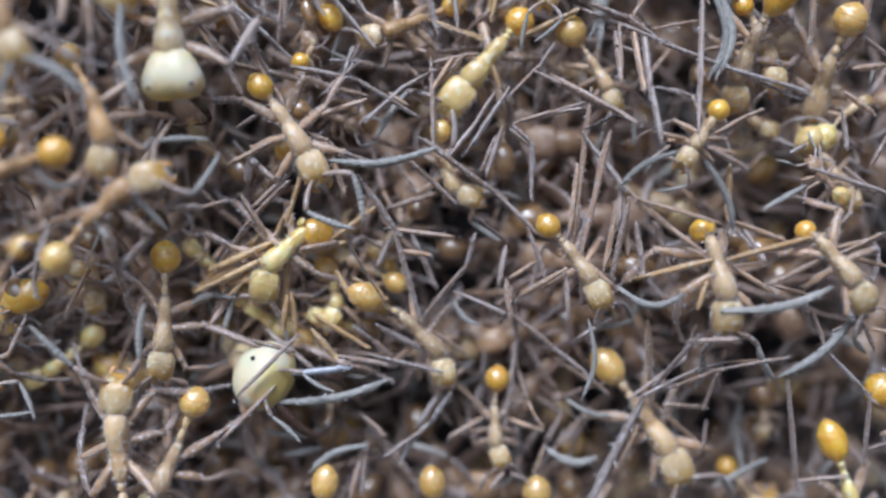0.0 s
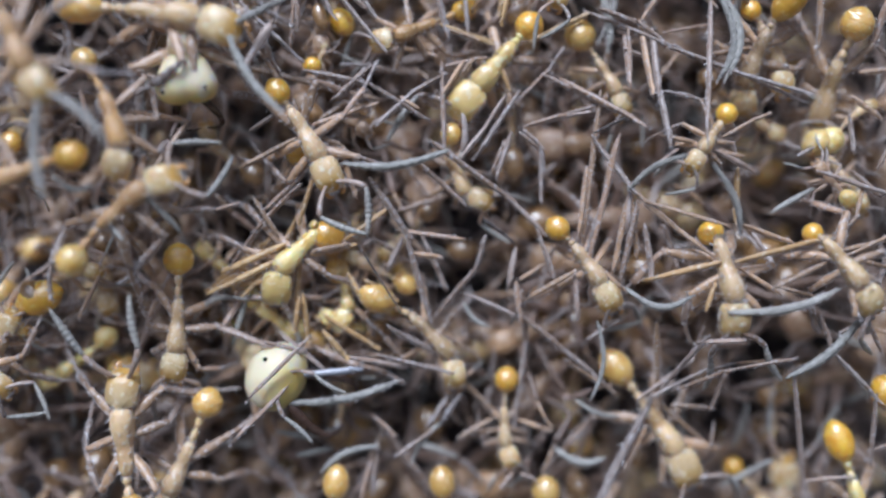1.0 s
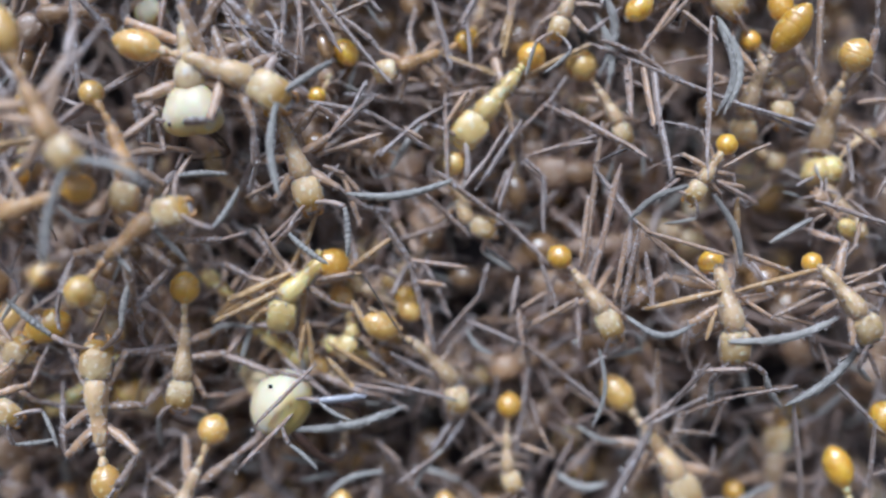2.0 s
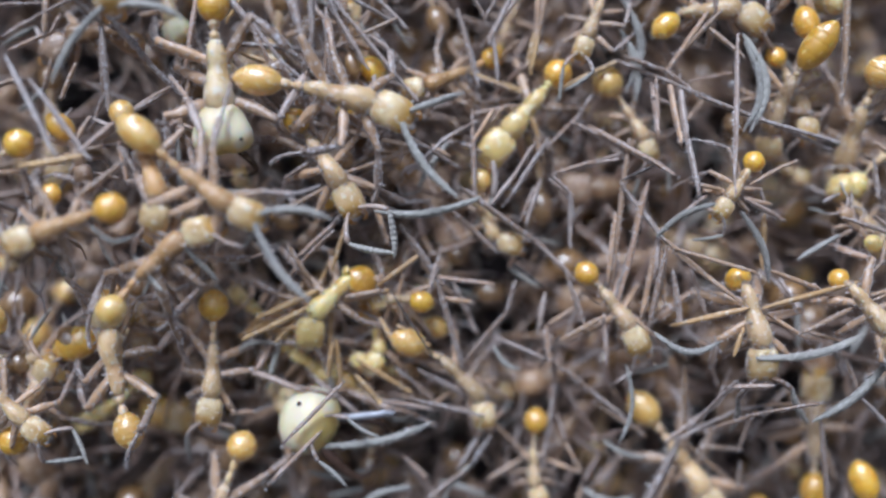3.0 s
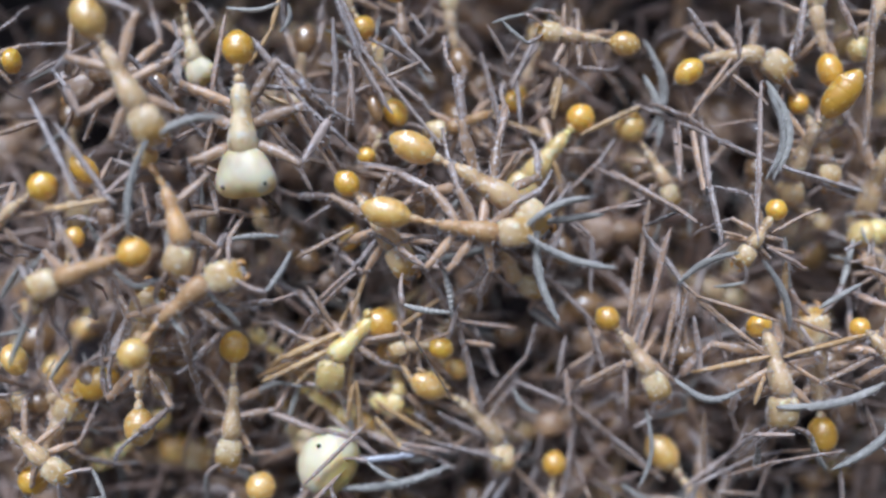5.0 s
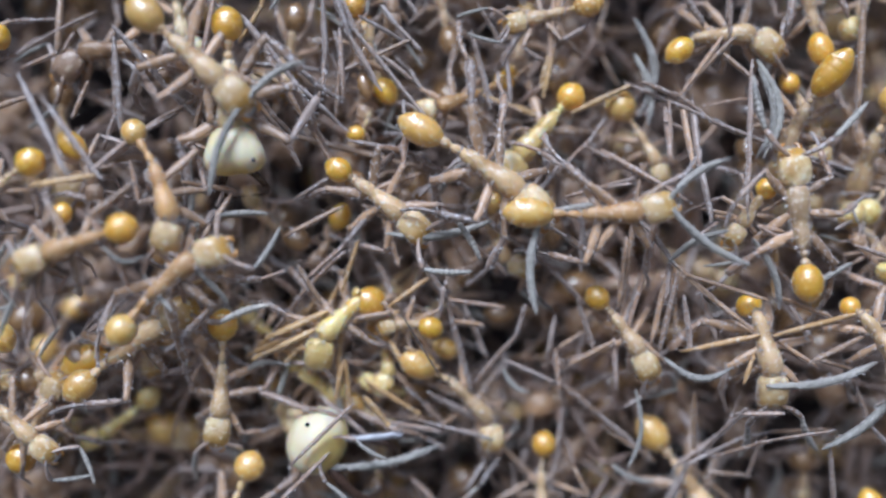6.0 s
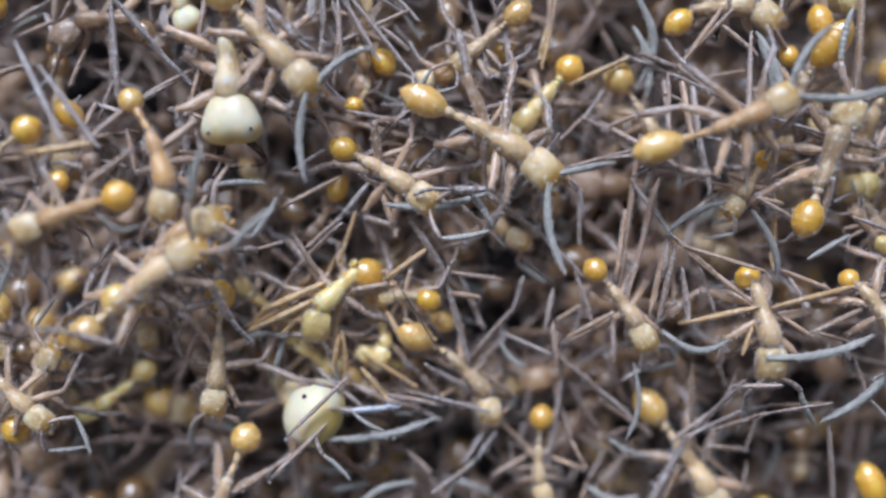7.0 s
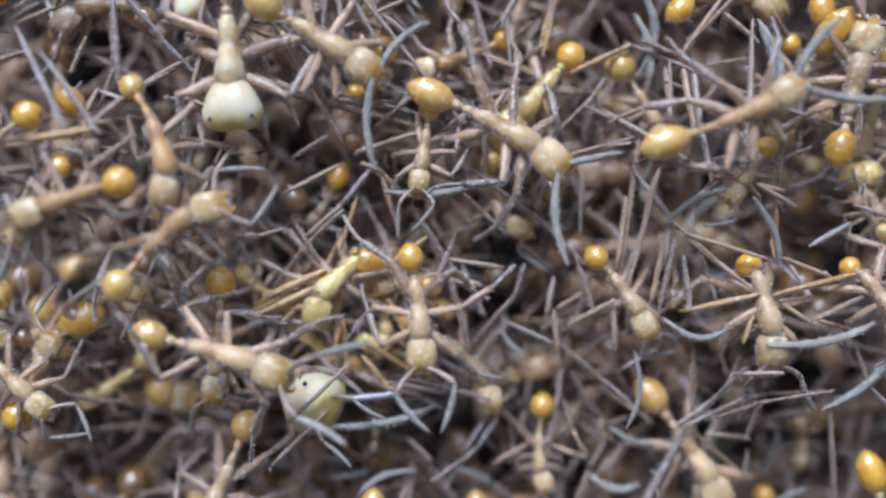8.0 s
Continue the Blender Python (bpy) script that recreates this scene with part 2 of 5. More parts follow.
def full_head_mesh():
    """An evenly domed soldier head, almost round from above."""
    rows = [(-0.50 + 1.06 * t, 0.61 * max(0.02, 1 - abs(2.06 * t - 1.06) ** 2.3) ** 0.5, 0.47 * max(0.02, 1 - abs(2 * t - 1) ** 2.4) ** 0.5, 0.02) for t in [i / 16 for i in range(17)]]
    bm = loft(rows, 28, 2.1)
    for v in bm.verts:
        v.co.z -= 0.03 * math.exp(-(v.co.y / 0.05) ** 2) * (1 if v.co.z > 0 else 0) * max(0, v.co.x)
    return mesh_of("soldier_head", bm, CREAM)


def soldier_head_mesh():
    """Broad, domed and bilobed towards the front, narrow at the neck."""
    rows = [(-0.52, 0.20, 0.12, 0), (-0.50, 0.33, 0.20, 0), (-0.42, 0.43, 0.28, 0.01), (-0.28, 0.53, 0.34, 0.02), (-0.1, 0.61, 0.385, 0.02), (0.06, 0.675, 0.40, 0.02), (0.18, 0.69, 0.40, 0.01),
            (0.29, 0.685, 0.38, 0), (0.38, 0.63, 0.34, -0.01), (0.46, 0.53, 0.27, -0.02), (0.51, 0.39, 0.19, -0.03), (0.54, 0.18, 0.10, -0.03)]
    bm = loft(rows, 28, 2.4)
    for v in bm.verts:
        v.co.x -= 0.11 * math.exp(-(v.co.y / 0.11) ** 2) * max(0, v.co.x + 0.1)
        v.co.z -= 0.045 * math.exp(-(v.co.y / 0.06) ** 2) * (1 if v.co.z > 0 else 0)
    return mesh_of("soldier_head", bm, CREAM)


def thorax_mesh(material, seed=4, far=False):
    """Slender behind and widening towards the head, with a shallow saddle."""
    rows = [(-1.0, 0.08, 0.08, -0.05), (-0.95, 0.16, 0.15, -0.03), (-0.8, 0.225, 0.23, 0), (-0.55, 0.26, 0.27, 0.02), (-0.3, 0.275, 0.275, 0.02), (-0.16, 0.28, 0.265, 0.0), (-0.02, 0.30, 0.29, 0.03),
            (0.18, 0.345, 0.35, 0.06), (0.4, 0.395, 0.40, 0.07), (0.62, 0.41, 0.40, 0.06), (0.8, 0.385, 0.36, 0.04), (0.92, 0.30, 0.27, 0.02), (0.985, 0.20, 0.18, 0), (1.0, 0.08, 0.08, 0)]
    bm = loft(rows, 10 if far else 22, 2.2)
    for v in bm.verts:
        x, y, z = v.co
        v.co.z += 0.05 * math.exp(-((x + 0.72) / 0.16) ** 2) * (1 if z > 0 else 0) - 0.05 * math.exp(-((x + 0.17) / 0.09) ** 2) * (0.6 if z > 0 else 0)
        for hip in (0.6, 0.12, -0.45):
            if z < 0.05:
                v.co.y *= 1 + 0.22 * math.exp(-((x - hip) / 0.13) ** 2)
        v.co += 0.03 * noise.noise_vector(v.co * 4)
    bristles(bm, random.Random(seed), 20 if far else 260, 0.17, 0.010, (-0.4, 0, 0), 0 if far else 10)
    return mesh_of("thorax", bm, material)


def waist_mesh(material):
    """Two knots between thorax and abdomen; runs from x 0 to 1."""
    rows = [(0, 0.09, 0.09, 0), (0.1, 0.10, 0.10, 0), (0.2, 0.14, 0.15, 0.02), (0.34, 0.155, 0.17, 0.04), (0.46, 0.11, 0.11, 0.02), (0.52, 0.085, 0.085, 0),
            (0.6, 0.12, 0.12, 0.02), (0.75, 0.18, 0.19, 0.03), (0.9, 0.17, 0.17, 0.02), (1.0, 0.18, 0.18, 0)]
    bm = loft(rows, 12)
    bristles(bm, random.Random(8), 20, 0.13, 0.011)
    return mesh_of("waist", bm, material)


def jaw_mesh(long=False):
    """A curved jaw along x, hooked inwards (towards -y)."""
    bm = bmesh.new()
    n = 9
    k = 2.4 if long else 1.0
    pts = [(0.5 * k * math.sin(1.5 * i / (n - 1)) , 0.18 * k * math.sin(2.6 * i / (n - 1)) - 0.12 * k * (i / (n - 1)) ** 2, -0.05 * i / n) for i in range(n)]
    tube(bm, pts, [(0.10 if long else 0.14) * (1 - 0.85 * (i / (n - 1)) ** 1.5) for i in range(n)], 8, 0.7)
    return mesh_of("jaw", bm, JAW if long else AMBER_JAW)


def bent_path(a, b, sag, n=6):
    a, b = Vector(a), Vector(b)
    return [a.lerp(b, i / n) + Vector(sag) * math.sin(math.pi * i / n) for i in range(n + 1)]


def leg_meshes(seed, far=False):
    """Thigh, shin and foot of one leg, from the hip at the origin outwards along x. Legs further in carry fewer hairs
    and darker tones in place of shade.
    """
    rng = random.Random(900 + seed)
    knee = Vector((rng.uniform(1.3, 1.6), 0, rng.uniform(0.1, 0.5)))
    turn = rng.choice((-1, 1)) * rng.choice((0.1, 0.3, 0.6, 1.0, 1.5)) + rng.uniform(-0.1, 0.1)
    drop = rng.uniform(-0.9, 0.1)
    ankle = knee + rng.uniform(1.25, 1.5) * Vector((math.cos(turn) * math.cos(drop), math.sin(turn) * math.cos(drop), math.sin(drop)))
    turn2 = turn + rng.uniform(-0.6, 0.6)
    drop2 = drop + rng.uniform(-0.5, 0.35)
    toe = ankle + 1.3 * Vector((math.cos(turn2) * math.cos(drop2), math.sin(turn2) * math.cos(drop2), math.sin(drop2)))
    out = []
    for name, a, b, prof, mat, hairs in (
            ("thigh", Vector((0, 0, 0)), knee, (0.17, 0.14, 0.175, 0.195, 0.185, 0.155, 0.125, 0.15), LEG_BROWN, 44),
            ("shin", knee, ankle, (0.075, 0.085, 0.11, 0.13, 0.14, 0.145, 0.15, 0.115), LEG_GREY, 52)):
        bm = bmesh.new()
        d = (b - a).normalized()
        tube(bm, bent_path(a - 0.05 * d, b, [rng.uniform(-0.05, 0.05) for _ in range(3)], 7), [q * rng.uniform(0.94, 1.06) for q in prof], 6 if far else 9, 0.8)
        bristles(bm, rng, 10 if far else hairs, 0.13, 0.012, 0.5 * d, 1 if far else 5)
        out.append(mesh_of(name, bm, SHADED_LEG if far else mat))
    bm = bmesh.new()
    sag = Vector([rng.uniform(-0.12, 0.12) for _ in range(3)])
    pts, radii = [], []
    cut = (0, 0.42, 0.6, 0.74, 0.86, 1.0)
    for i in range(5):
        for f, r in ((0.0, 0.05), (0.85, 0.086 - 0.006 * i)) if far else ((0.0, 0.05), (0.15, 0.062), (0.85, 0.086 - 0.006 * i), (1.0, 0.048)):
            t = cut[i] + (cut[i + 1] - cut[i]) * min(f, 0.98)
            pts.append(ankle.lerp(toe, t) + sag * math.sin(math.pi * t))
            radii.append(r)
    tube(bm, pts, radii, 5 if far else 6)
    bristles(bm, rng, 8 if far else 44, 0.11, 0.011, 0.7 * (toe - ankle).normalized(), 0 if far else 3)
    out.append(mesh_of("foot", bm, LEG_BROWN if far else FOOT_GREY))
    return out


def rod_mesh(seed, material, name="leg"):
    """One leg piece along x, of length 1 and width 1: slender at the root, thickest past the middle, a knob at the joint, rows of hair and dust."""
    rng = random.Random(seed)
    bm = bmesh.new()
    r = [0.34, 0.36, 0.42, 0.47, 0.5, 0.52, 0.5, 0.46, 0.42, 0.36, 0.34, 0.46, 0.50, 0.36]
    xs = [0, 0.05, 0.14, 0.25, 0.37, 0.5, 0.62, 0.73, 0.83, 0.90, 0.93, 0.955, 0.98, 1.0]
    xs = [x + rng.uniform(-0.02, 0.02) * (0.1 < x < 0.88) for x in xs]
    tube(bm, [(x, 0.12 * math.sin(3 * x + seed), 0.10 * math.cos(4 * x + seed)) for x in xs], [q * rng.uniform(0.93, 1.07) for q in r], 10, 0.85)
    bmesh.ops.recalc_face_normals(bm, faces=bm.faces)
    bm.normal_update()
    skin = list(bm.verts)
    for v in rng.choices(skin, k=52):
        at = v.co
        d = Vector((rng.uniform(-0.02, 0.07), v.normal.y, v.normal.z)) * rng.uniform(0.3, 0.75)
        p, q, tip = [bm.verts.new(c) for c in (at + Vector((0.009, 0.04, 0.03)), at + Vector((0.003, -0.035, 0.065)), at + d)]
        for f in ((v, p, tip), (p, q, tip), (q, v, tip)):
            bm.faces.new(f).material_index = 1
    for v in rng.choices(skin, k=9):
        grain(bm, v, rng.uniform(0.05, 0.13), 0.16)
    return mesh_of(name, bm, material)


def lash_mesh(bow):
    """A ringed, tapering feeler lash along x, of length 1 and width 1, bowed to the side."""
    bm = bmesh.new()
    pts, radii = [], []
    rng = random.Random(round(10 * bow) + 60)
    for i in range(81):
        t = i / 80
        pts.append((t, 0.05 * math.sin(9 * t), 0))
        radii.append((0.30 + 0.16 * math.sin(math.pi * min(1, t * 1.1))) * (1.06, 1.04, 0.92, 0.84)[i % 4] * (1 if t < 0.85 else max(0.2, 1 - ((t - 0.85) / 0.16) ** 2)))
    tube(bm, pts, radii, 9)
    bmesh.ops.recalc_face_normals(bm, faces=bm.faces)
    bm.normal_update()
    for v in rng.choices(list(bm.verts), k=90):
        p, q, tip = [bm.verts.new(v.co + d) for d in (Vector((0.009, 0.05, 0.04)), Vector((0.003, -0.05, 0.08)), Vector((rng.uniform(0.01, 0.04), v.normal.y * 0.3, v.normal.z * 0.3)))]
        for f in ((v, p, tip), (p, q, tip), (q, v, tip)):
            bm.faces.new(f).material_index = 1
    for v in bm.verts:
        v.co.z += bow * math.sin(math.pi * v.co.x)
    return mesh_of("lash", bm, FEELER)


def feeler_meshes(seed, far=False):
    """Shaft and ringed lash of one feeler, from the head outwards along x."""
    rng = random.Random(500 + seed)
    elbow = Vector((1.25, 0.25, 0.25))
    bm = bmesh.new()
    tube(bm, bent_path((0, 0, 0), elbow, (0, 0.08, 0.05)), (0.06, 0.075, 0.09, 0.10, 0.11, 0.115, 0.09), 8)
    shaft = mesh_of("shaft", bm, LEG_GREY)
    a = rng.uniform(-1.3, 0.4)
    lift = rng.uniform(-0.5, 0.4)
    curve = rng.uniform(-0.6, 0.6)
    bm = bmesh.new()
    pts, radii = [], []
    p = elbow.copy()
    steps = 16 if far else 36
    for i in range(steps + 1):
        t = i / steps
        w = a + curve * t
        p = p + 1.9 / steps * Vector((math.cos(w) * math.cos(lift), math.sin(w) * math.cos(lift), math.sin(lift)))
        pts.append(p.copy())
        radii.append((0.085 + 0.055 * math.sin(math.pi * min(1, t * 1.15)) ) * (1.0, 1.0, 0.93, 0.74)[i % 4] * (1 if t < 0.86 else max(0.25, 1 - ((t - 0.86) / 0.15) ** 2)))
    tube(bm, pts, radii, 5 if far else 8)
    return shaft, mesh_of("lash", bm, FEELER)


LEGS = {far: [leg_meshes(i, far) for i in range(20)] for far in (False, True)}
RODS = {"brown": [rod_mesh(i, LONG_BROWN) for i in range(3)], "grey": [rod_mesh(i + 5, LONG_GREY) for i in range(3)], "dust": [rod_mesh(i + 9, LONG_DUST) for i in range(3)],
        "dark": [rod_mesh(i + 12, LONG_DARK) for i in range(2)], "gold": [rod_mesh(i + 15, LONG_GOLD) for i in range(2)], "jaw": [rod_mesh(33, BLUISH, "jaw")]}
LASHES = [lash_mesh(b) for b in (0.0, 0.8, 1.6, 2.6)]
FEELERS = {far: [feeler_meshes(i, far) for i in range(8)] for far in (False, True)}
SOLDIER_HEAD, FULL_HEAD = soldier_head_mesh(), full_head_mesh()
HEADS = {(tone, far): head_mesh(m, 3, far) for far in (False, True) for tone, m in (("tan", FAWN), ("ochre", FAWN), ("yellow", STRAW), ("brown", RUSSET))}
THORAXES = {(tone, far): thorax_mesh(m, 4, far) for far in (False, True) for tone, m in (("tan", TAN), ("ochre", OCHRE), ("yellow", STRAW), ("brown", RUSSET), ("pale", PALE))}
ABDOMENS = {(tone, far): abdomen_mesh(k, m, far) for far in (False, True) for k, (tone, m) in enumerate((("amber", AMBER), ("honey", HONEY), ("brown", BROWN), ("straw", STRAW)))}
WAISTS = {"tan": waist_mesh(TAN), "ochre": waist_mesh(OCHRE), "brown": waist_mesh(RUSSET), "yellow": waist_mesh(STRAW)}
JAWS = {False: jaw_mesh(), True: jaw_mesh(True)}
bm = bmesh.new()
bmesh.ops.create_icosphere(bm, subdivisions=2, radius=0.042)
EYE_BEAD = mesh_of("eye", bm, EYE_BLACK)


def child(name, me, parent, m=None, label=""):
    ob = new(name, me)
    ob.parent = parent
    if m is not None:
        ob.matrix_basis = m
    return tagged(ob, label)


def aim(origin, way, up=(0, 0, 1), scale=(1, 1, 1)):
    """A pose at origin with x along way and z near up."""
    x = Vector(way).normalized()
    y = Vector(up).cross(x)
    y = y.normalized() if y.length > 1e-4 else Vector((0, 1, 0))
    z = x.cross(y)
    r = Matrix((x, y, z)).transposed().to_4x4()
    return Matrix.Translation(origin) @ r @ Matrix.Diagonal((*scale, 1))


def spot(x, z, depth):
    """A place in the bivouac: millimetres to the right and up from the first eye's line, and in from the bivouac's face."""
    return Vector((x * MM, (FACE + depth) * MM, EYE + z * MM))


ANTS, STILL = [], []


def ant(g, m, h, belly=(1.2, 1.3), tone="tan", gold="amber", soldier=False, seed=0, slim=0.85, face=(0, -1, 0), spread=1.0, plain=False, jaws=True, feelers=True, lift=None, say="", full=False, far=False):
    """One ant: places of the middle of abdomen, thorax and head as (x, z, depth); belly: the abdomen's width and length in mm."""
    rng = random.Random(7000 + seed)
    lift = lift or ((-38, 4) if say or soldier else (-62, -14))
    G, M, H = spot(*g), spot(*m), spot(*h)
    slim = 1.0 if soldier else slim
    s = slim * (H - M).length / MM / 1.5
    long = 1.06 / slim
    base = new("soldier_ant" if soldier else "worker_ant")
    body = aim(M, H - G, face)
    base.matrix_basis = body @ Matrix.Diagonal((s * MM, s * MM, s * MM, 1))
    back = base.matrix_basis.inverted()
    hl, gl = back @ H, back @ G
    child("thorax", THORAXES["pale" if soldier else tone, far], base, Matrix.Diagonal((long, 1, 1, 1)))
    up = (0, 0, 1)
    nose = Vector((0.93 * long, 0, 0))
    hw = hl - nose
    head = child("head", FULL_HEAD if full else SOLDIER_HEAD if soldier else HEADS[tone, far], base, aim(hl, hw, up, (1.62,) * 3 if full else (1.32, 1.24, 1.28) if soldier else (1, 1, 1)), "cream soldier head with tiny dark eyes" if soldier else "")
    if soldier:
        for side in (1,) if full else (-1, 1):
            x, y = (0.02, 0.17 * side + 0.02) if full else (0.29, 0.47 * side)
            skin = min((v.co for v in head.data.vertices if v.co.z > 0), key=lambda c: math.dist(c.xy, (x, y)))
            child("eye", EYE_BEAD, head, Matrix.Translation((x, y, skin.z + 0.004)))
    for side in (-1, 1) if jaws and not plain else ():
        jm = head.matrix_basis @ Matrix.Translation((0.42, 0.26 * side, -0.12)) @ Matrix.Rotation(radians(-12 * side), 4, "Z") @ Matrix.Rotation(radians(62 if soldier else 8), 4, "Y") @ Matrix.Diagonal((1, side, 1, 1))
        child("jaw", JAWS[soldier], base, jm)
    f = (0.48 * belly[1] / s, 0.475 * belly[0] / s, 0.475 * belly[0] / s)
    tail = Vector((-0.92 * long, 0, 0))
    ga = aim(gl, tail - gl, up, f)
    child("abdomen", ABDOMENS[gold, far], base, ga)
    end = gl + (tail - gl).normalized() * f[0] * 0.9
    wl = max(0.35, (end - tail).length)
    child("waist", WAISTS[tone], base, aim(tail + 0.06 * (tail - end).normalized(), end - tail, up, (wl + 0.12, 1, 1)))
    limbs = []
    for row, (x, yaw) in enumerate(((0.6, 52), (0.12, 95), (-0.45, 138))):
        for side in (-1, 1):
            thigh, shin, foot = rng.choice(LEGS[far])
            a = side * (yaw + rng.uniform(-24, 24) * spread)
            m4 = Matrix.Translation((x * long, 0.26 * side, -0.12)) @ Matrix.Rotation(radians(a), 4, "Z") @ Matrix.Rotation(radians(-rng.uniform(*lift)), 4, "Y") @ Matrix.Rotation(radians(rng.uniform(-25, 25)), 4, "X")
            k = rng.uniform(0.85, 1.05) * (1.12 if row == 2 else 1.0)
            leg = child("leg", thigh, base, m4 @ Matrix.Diagonal((k, k, k, 1)))
            child("shin", shin, leg, None)
            if not plain:
                child("foot", foot, leg, None)
            limbs.append(leg)
    for side in (-1, 1) if feelers else ():
        shaft, lash = rng.choice(FEELERS[far])
        at = head.matrix_basis @ Vector((0.42, 0.2 * side, 0.26))
        m4 = Matrix.Translation(at) @ Matrix.Rotation(radians(side * rng.uniform(15, 62)), 4, "Z") @ Matrix.Rotation(radians(-rng.uniform(*((-15, 25) if say else (-65, -25)))), 4, "Y") @ Matrix.Diagonal((1, side, 1, 1))
        f2 = child("feeler", shaft, base, m4 @ Matrix.Diagonal((0.55,) * 3 + (1,)) if soldier else m4)
        child("lash", lash, f2, None)
        limbs.append(f2)
    d = H - G
    way = "hanging head down" if d.z < -0.6 * d.length else "climbing head up" if d.z > 0.6 * d.length else "lying crosswise"
    colours = {"amber": "amber", "honey": "honey-coloured", "brown": "dull brown", "straw": "straw-yellow"}
    skin = {"tan": "tan", "ochre": "ochre-brown", "yellow": "straw-yellow", "brown": "reddish brown"}
    what = f"cream-headed soldier army ant, {colours[gold]} abdomen, {way}" if soldier else f"{skin[tone]} army ant with {colours[gold]} abdomen, {say or way}"
    tagged(base, what, "ant", "army ants of the bivouac")
    ANTS.append((base, limbs, M))
    if not say:
        STILL.append(ANTS[-1])
    return base, limbs


def limb(kind, width, *points, bow=0):
    """Leg pieces, or a feeler's lash, of the nearest ant, along points (x, z, depth); width in mm."""
    pts = [spot(*p) for p in points]
    base = min(STILL, key=lambda a: (a[2] - pts[0]).length)[0]
    back = base.matrix_basis.inverted()
    for i, (p, q) in enumerate(zip(pts, pts[1:])):
        n = (q - p).length
        w = width * MM * (1 if i == 0 else 0.86)
        m = aim(p, q - p, (0, 0, 1) if abs((q - p).normalized().z) < 0.9 else (1, 0, 0), (n, w, w * (-1 if bow < 0 else 1)))
        if kind == "lash":
            child("feeler", LASHES[abs(bow)], base, back @ m)
        else:
            child("jaw" if kind == "jaw" else "leg" if i == 0 else "shin", random.Random(round(p.x * 1e6)).choice(RODS[kind]), base, back @ m)


def long_feeler(walker, angle, reach, width, bow):
    """A long feeler on a walking ant's head: degrees to the left of its way, mm, and how far it bows."""
    base, limbs = walker
    head = [o for o in base.children if o.name.startswith("head")][0]
    size = base.matrix_basis.to_scale()[0] / MM
    a = radians(angle)
    w = width / size
    root = head.matrix_basis @ Vector((0.45, 0.2 if angle > 0 else -0.2, 0.2))
    m = aim(root, (math.cos(a), math.sin(a), 0.08), (0, 1 if angle > 0 else -1, 0.01), (reach / size, w, w))
    limbs.append(child("feeler", LASHES[bow], base, m))


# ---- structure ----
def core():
    """A lumpy wall behind the ants that can be told apart, coloured dark for the shade between the bodies packed inside
    the bivouac; out of view above and beside them it bulges forward to block light.
    """
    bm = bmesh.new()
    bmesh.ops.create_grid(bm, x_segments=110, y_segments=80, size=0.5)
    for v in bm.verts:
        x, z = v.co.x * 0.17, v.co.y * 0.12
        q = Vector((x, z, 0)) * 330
        # Overhang out of view, added to keep sun off the upper and outer ants.
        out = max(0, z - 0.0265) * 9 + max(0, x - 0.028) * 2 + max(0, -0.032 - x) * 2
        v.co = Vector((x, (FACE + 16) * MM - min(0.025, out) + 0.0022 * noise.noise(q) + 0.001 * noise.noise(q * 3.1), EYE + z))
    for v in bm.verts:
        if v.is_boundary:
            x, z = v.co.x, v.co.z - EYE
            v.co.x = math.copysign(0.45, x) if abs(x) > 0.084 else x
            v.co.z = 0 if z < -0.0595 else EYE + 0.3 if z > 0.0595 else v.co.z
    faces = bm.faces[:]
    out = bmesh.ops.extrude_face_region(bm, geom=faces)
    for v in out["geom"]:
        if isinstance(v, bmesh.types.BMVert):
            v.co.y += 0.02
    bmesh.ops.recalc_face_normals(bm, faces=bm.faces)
    tagged(new("wall_core", mesh_of("wall_core", bm, CORE)), "backing wall coloured dark brown for the shaded inside of the bivouac", "wall", kind="structure")


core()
# Unseen floor, added to close the place; forest shade is put into its tone.
bm = bmesh.new()
bmesh.ops.create_grid(bm, x_segments=60, y_segments=60, size=1)
for v in bm.verts:
    r = v.co.length
    v.co = Vector((v.co.x * (0.6 + 300 * r ** 5), v.co.y * (0.6 + 300 * r ** 5), -0.03 + 0.05 * noise.noise(v.co * 9)))
tagged(new("ground", mesh_of("ground", bm, LITTER)), "brown leaf-littered forest floor under the bivouac", "ground", kind="structure")


# ---- ants that can be told apart ----
ant((-13.05, 14.15, -2.8), (-12.86, 10.72, -2.8), (-12.65, 8.16, -2.8), (1.64, 1.85), "tan", "amber", True, seed=1, feelers=False)
ant((-12.0, -4.2, 4.4), (-10.65, -5.3, 2.3), (-8.96, -6.3, 0.48), (1.43, 1.72), "tan", "honey", True, seed=2, full=True)
ant((-16.6, 17.78, 0.32), (-16.12, 14.96, 0.32), (-15.61, 13.55, 0.32), (1.41, 1.69), "tan", "honey", True, seed=3)
ant((-17.27, 4.3, -5.04), (-19.58, 3.54, -5.04), (-21.47, 2.79, -5.04), (1.51, 1.61), "ochre", "amber", seed=4)
ant((-17.34, 8.93, -3.17), (-15.69, 6.05, -4.17), (-15.48, 3.92, -4.17), (1.28, 1.41), "ochre", "honey", seed=5, jaws=False)
ant((-17.58, -0.44, -4.04), (-15.27, 2.08, -4.04), (-13.42, 3.26, -4.04), (1.54, 1.7), "ochre", "honey", seed=6, lift=(-50, -15))
ant((-13.57, -0.39, -0.65), (-13.65, -3.7, -0.65), (-13.81, -5.72, -0.65), (1.6, 1.71), "tan", "amber", seed=7)
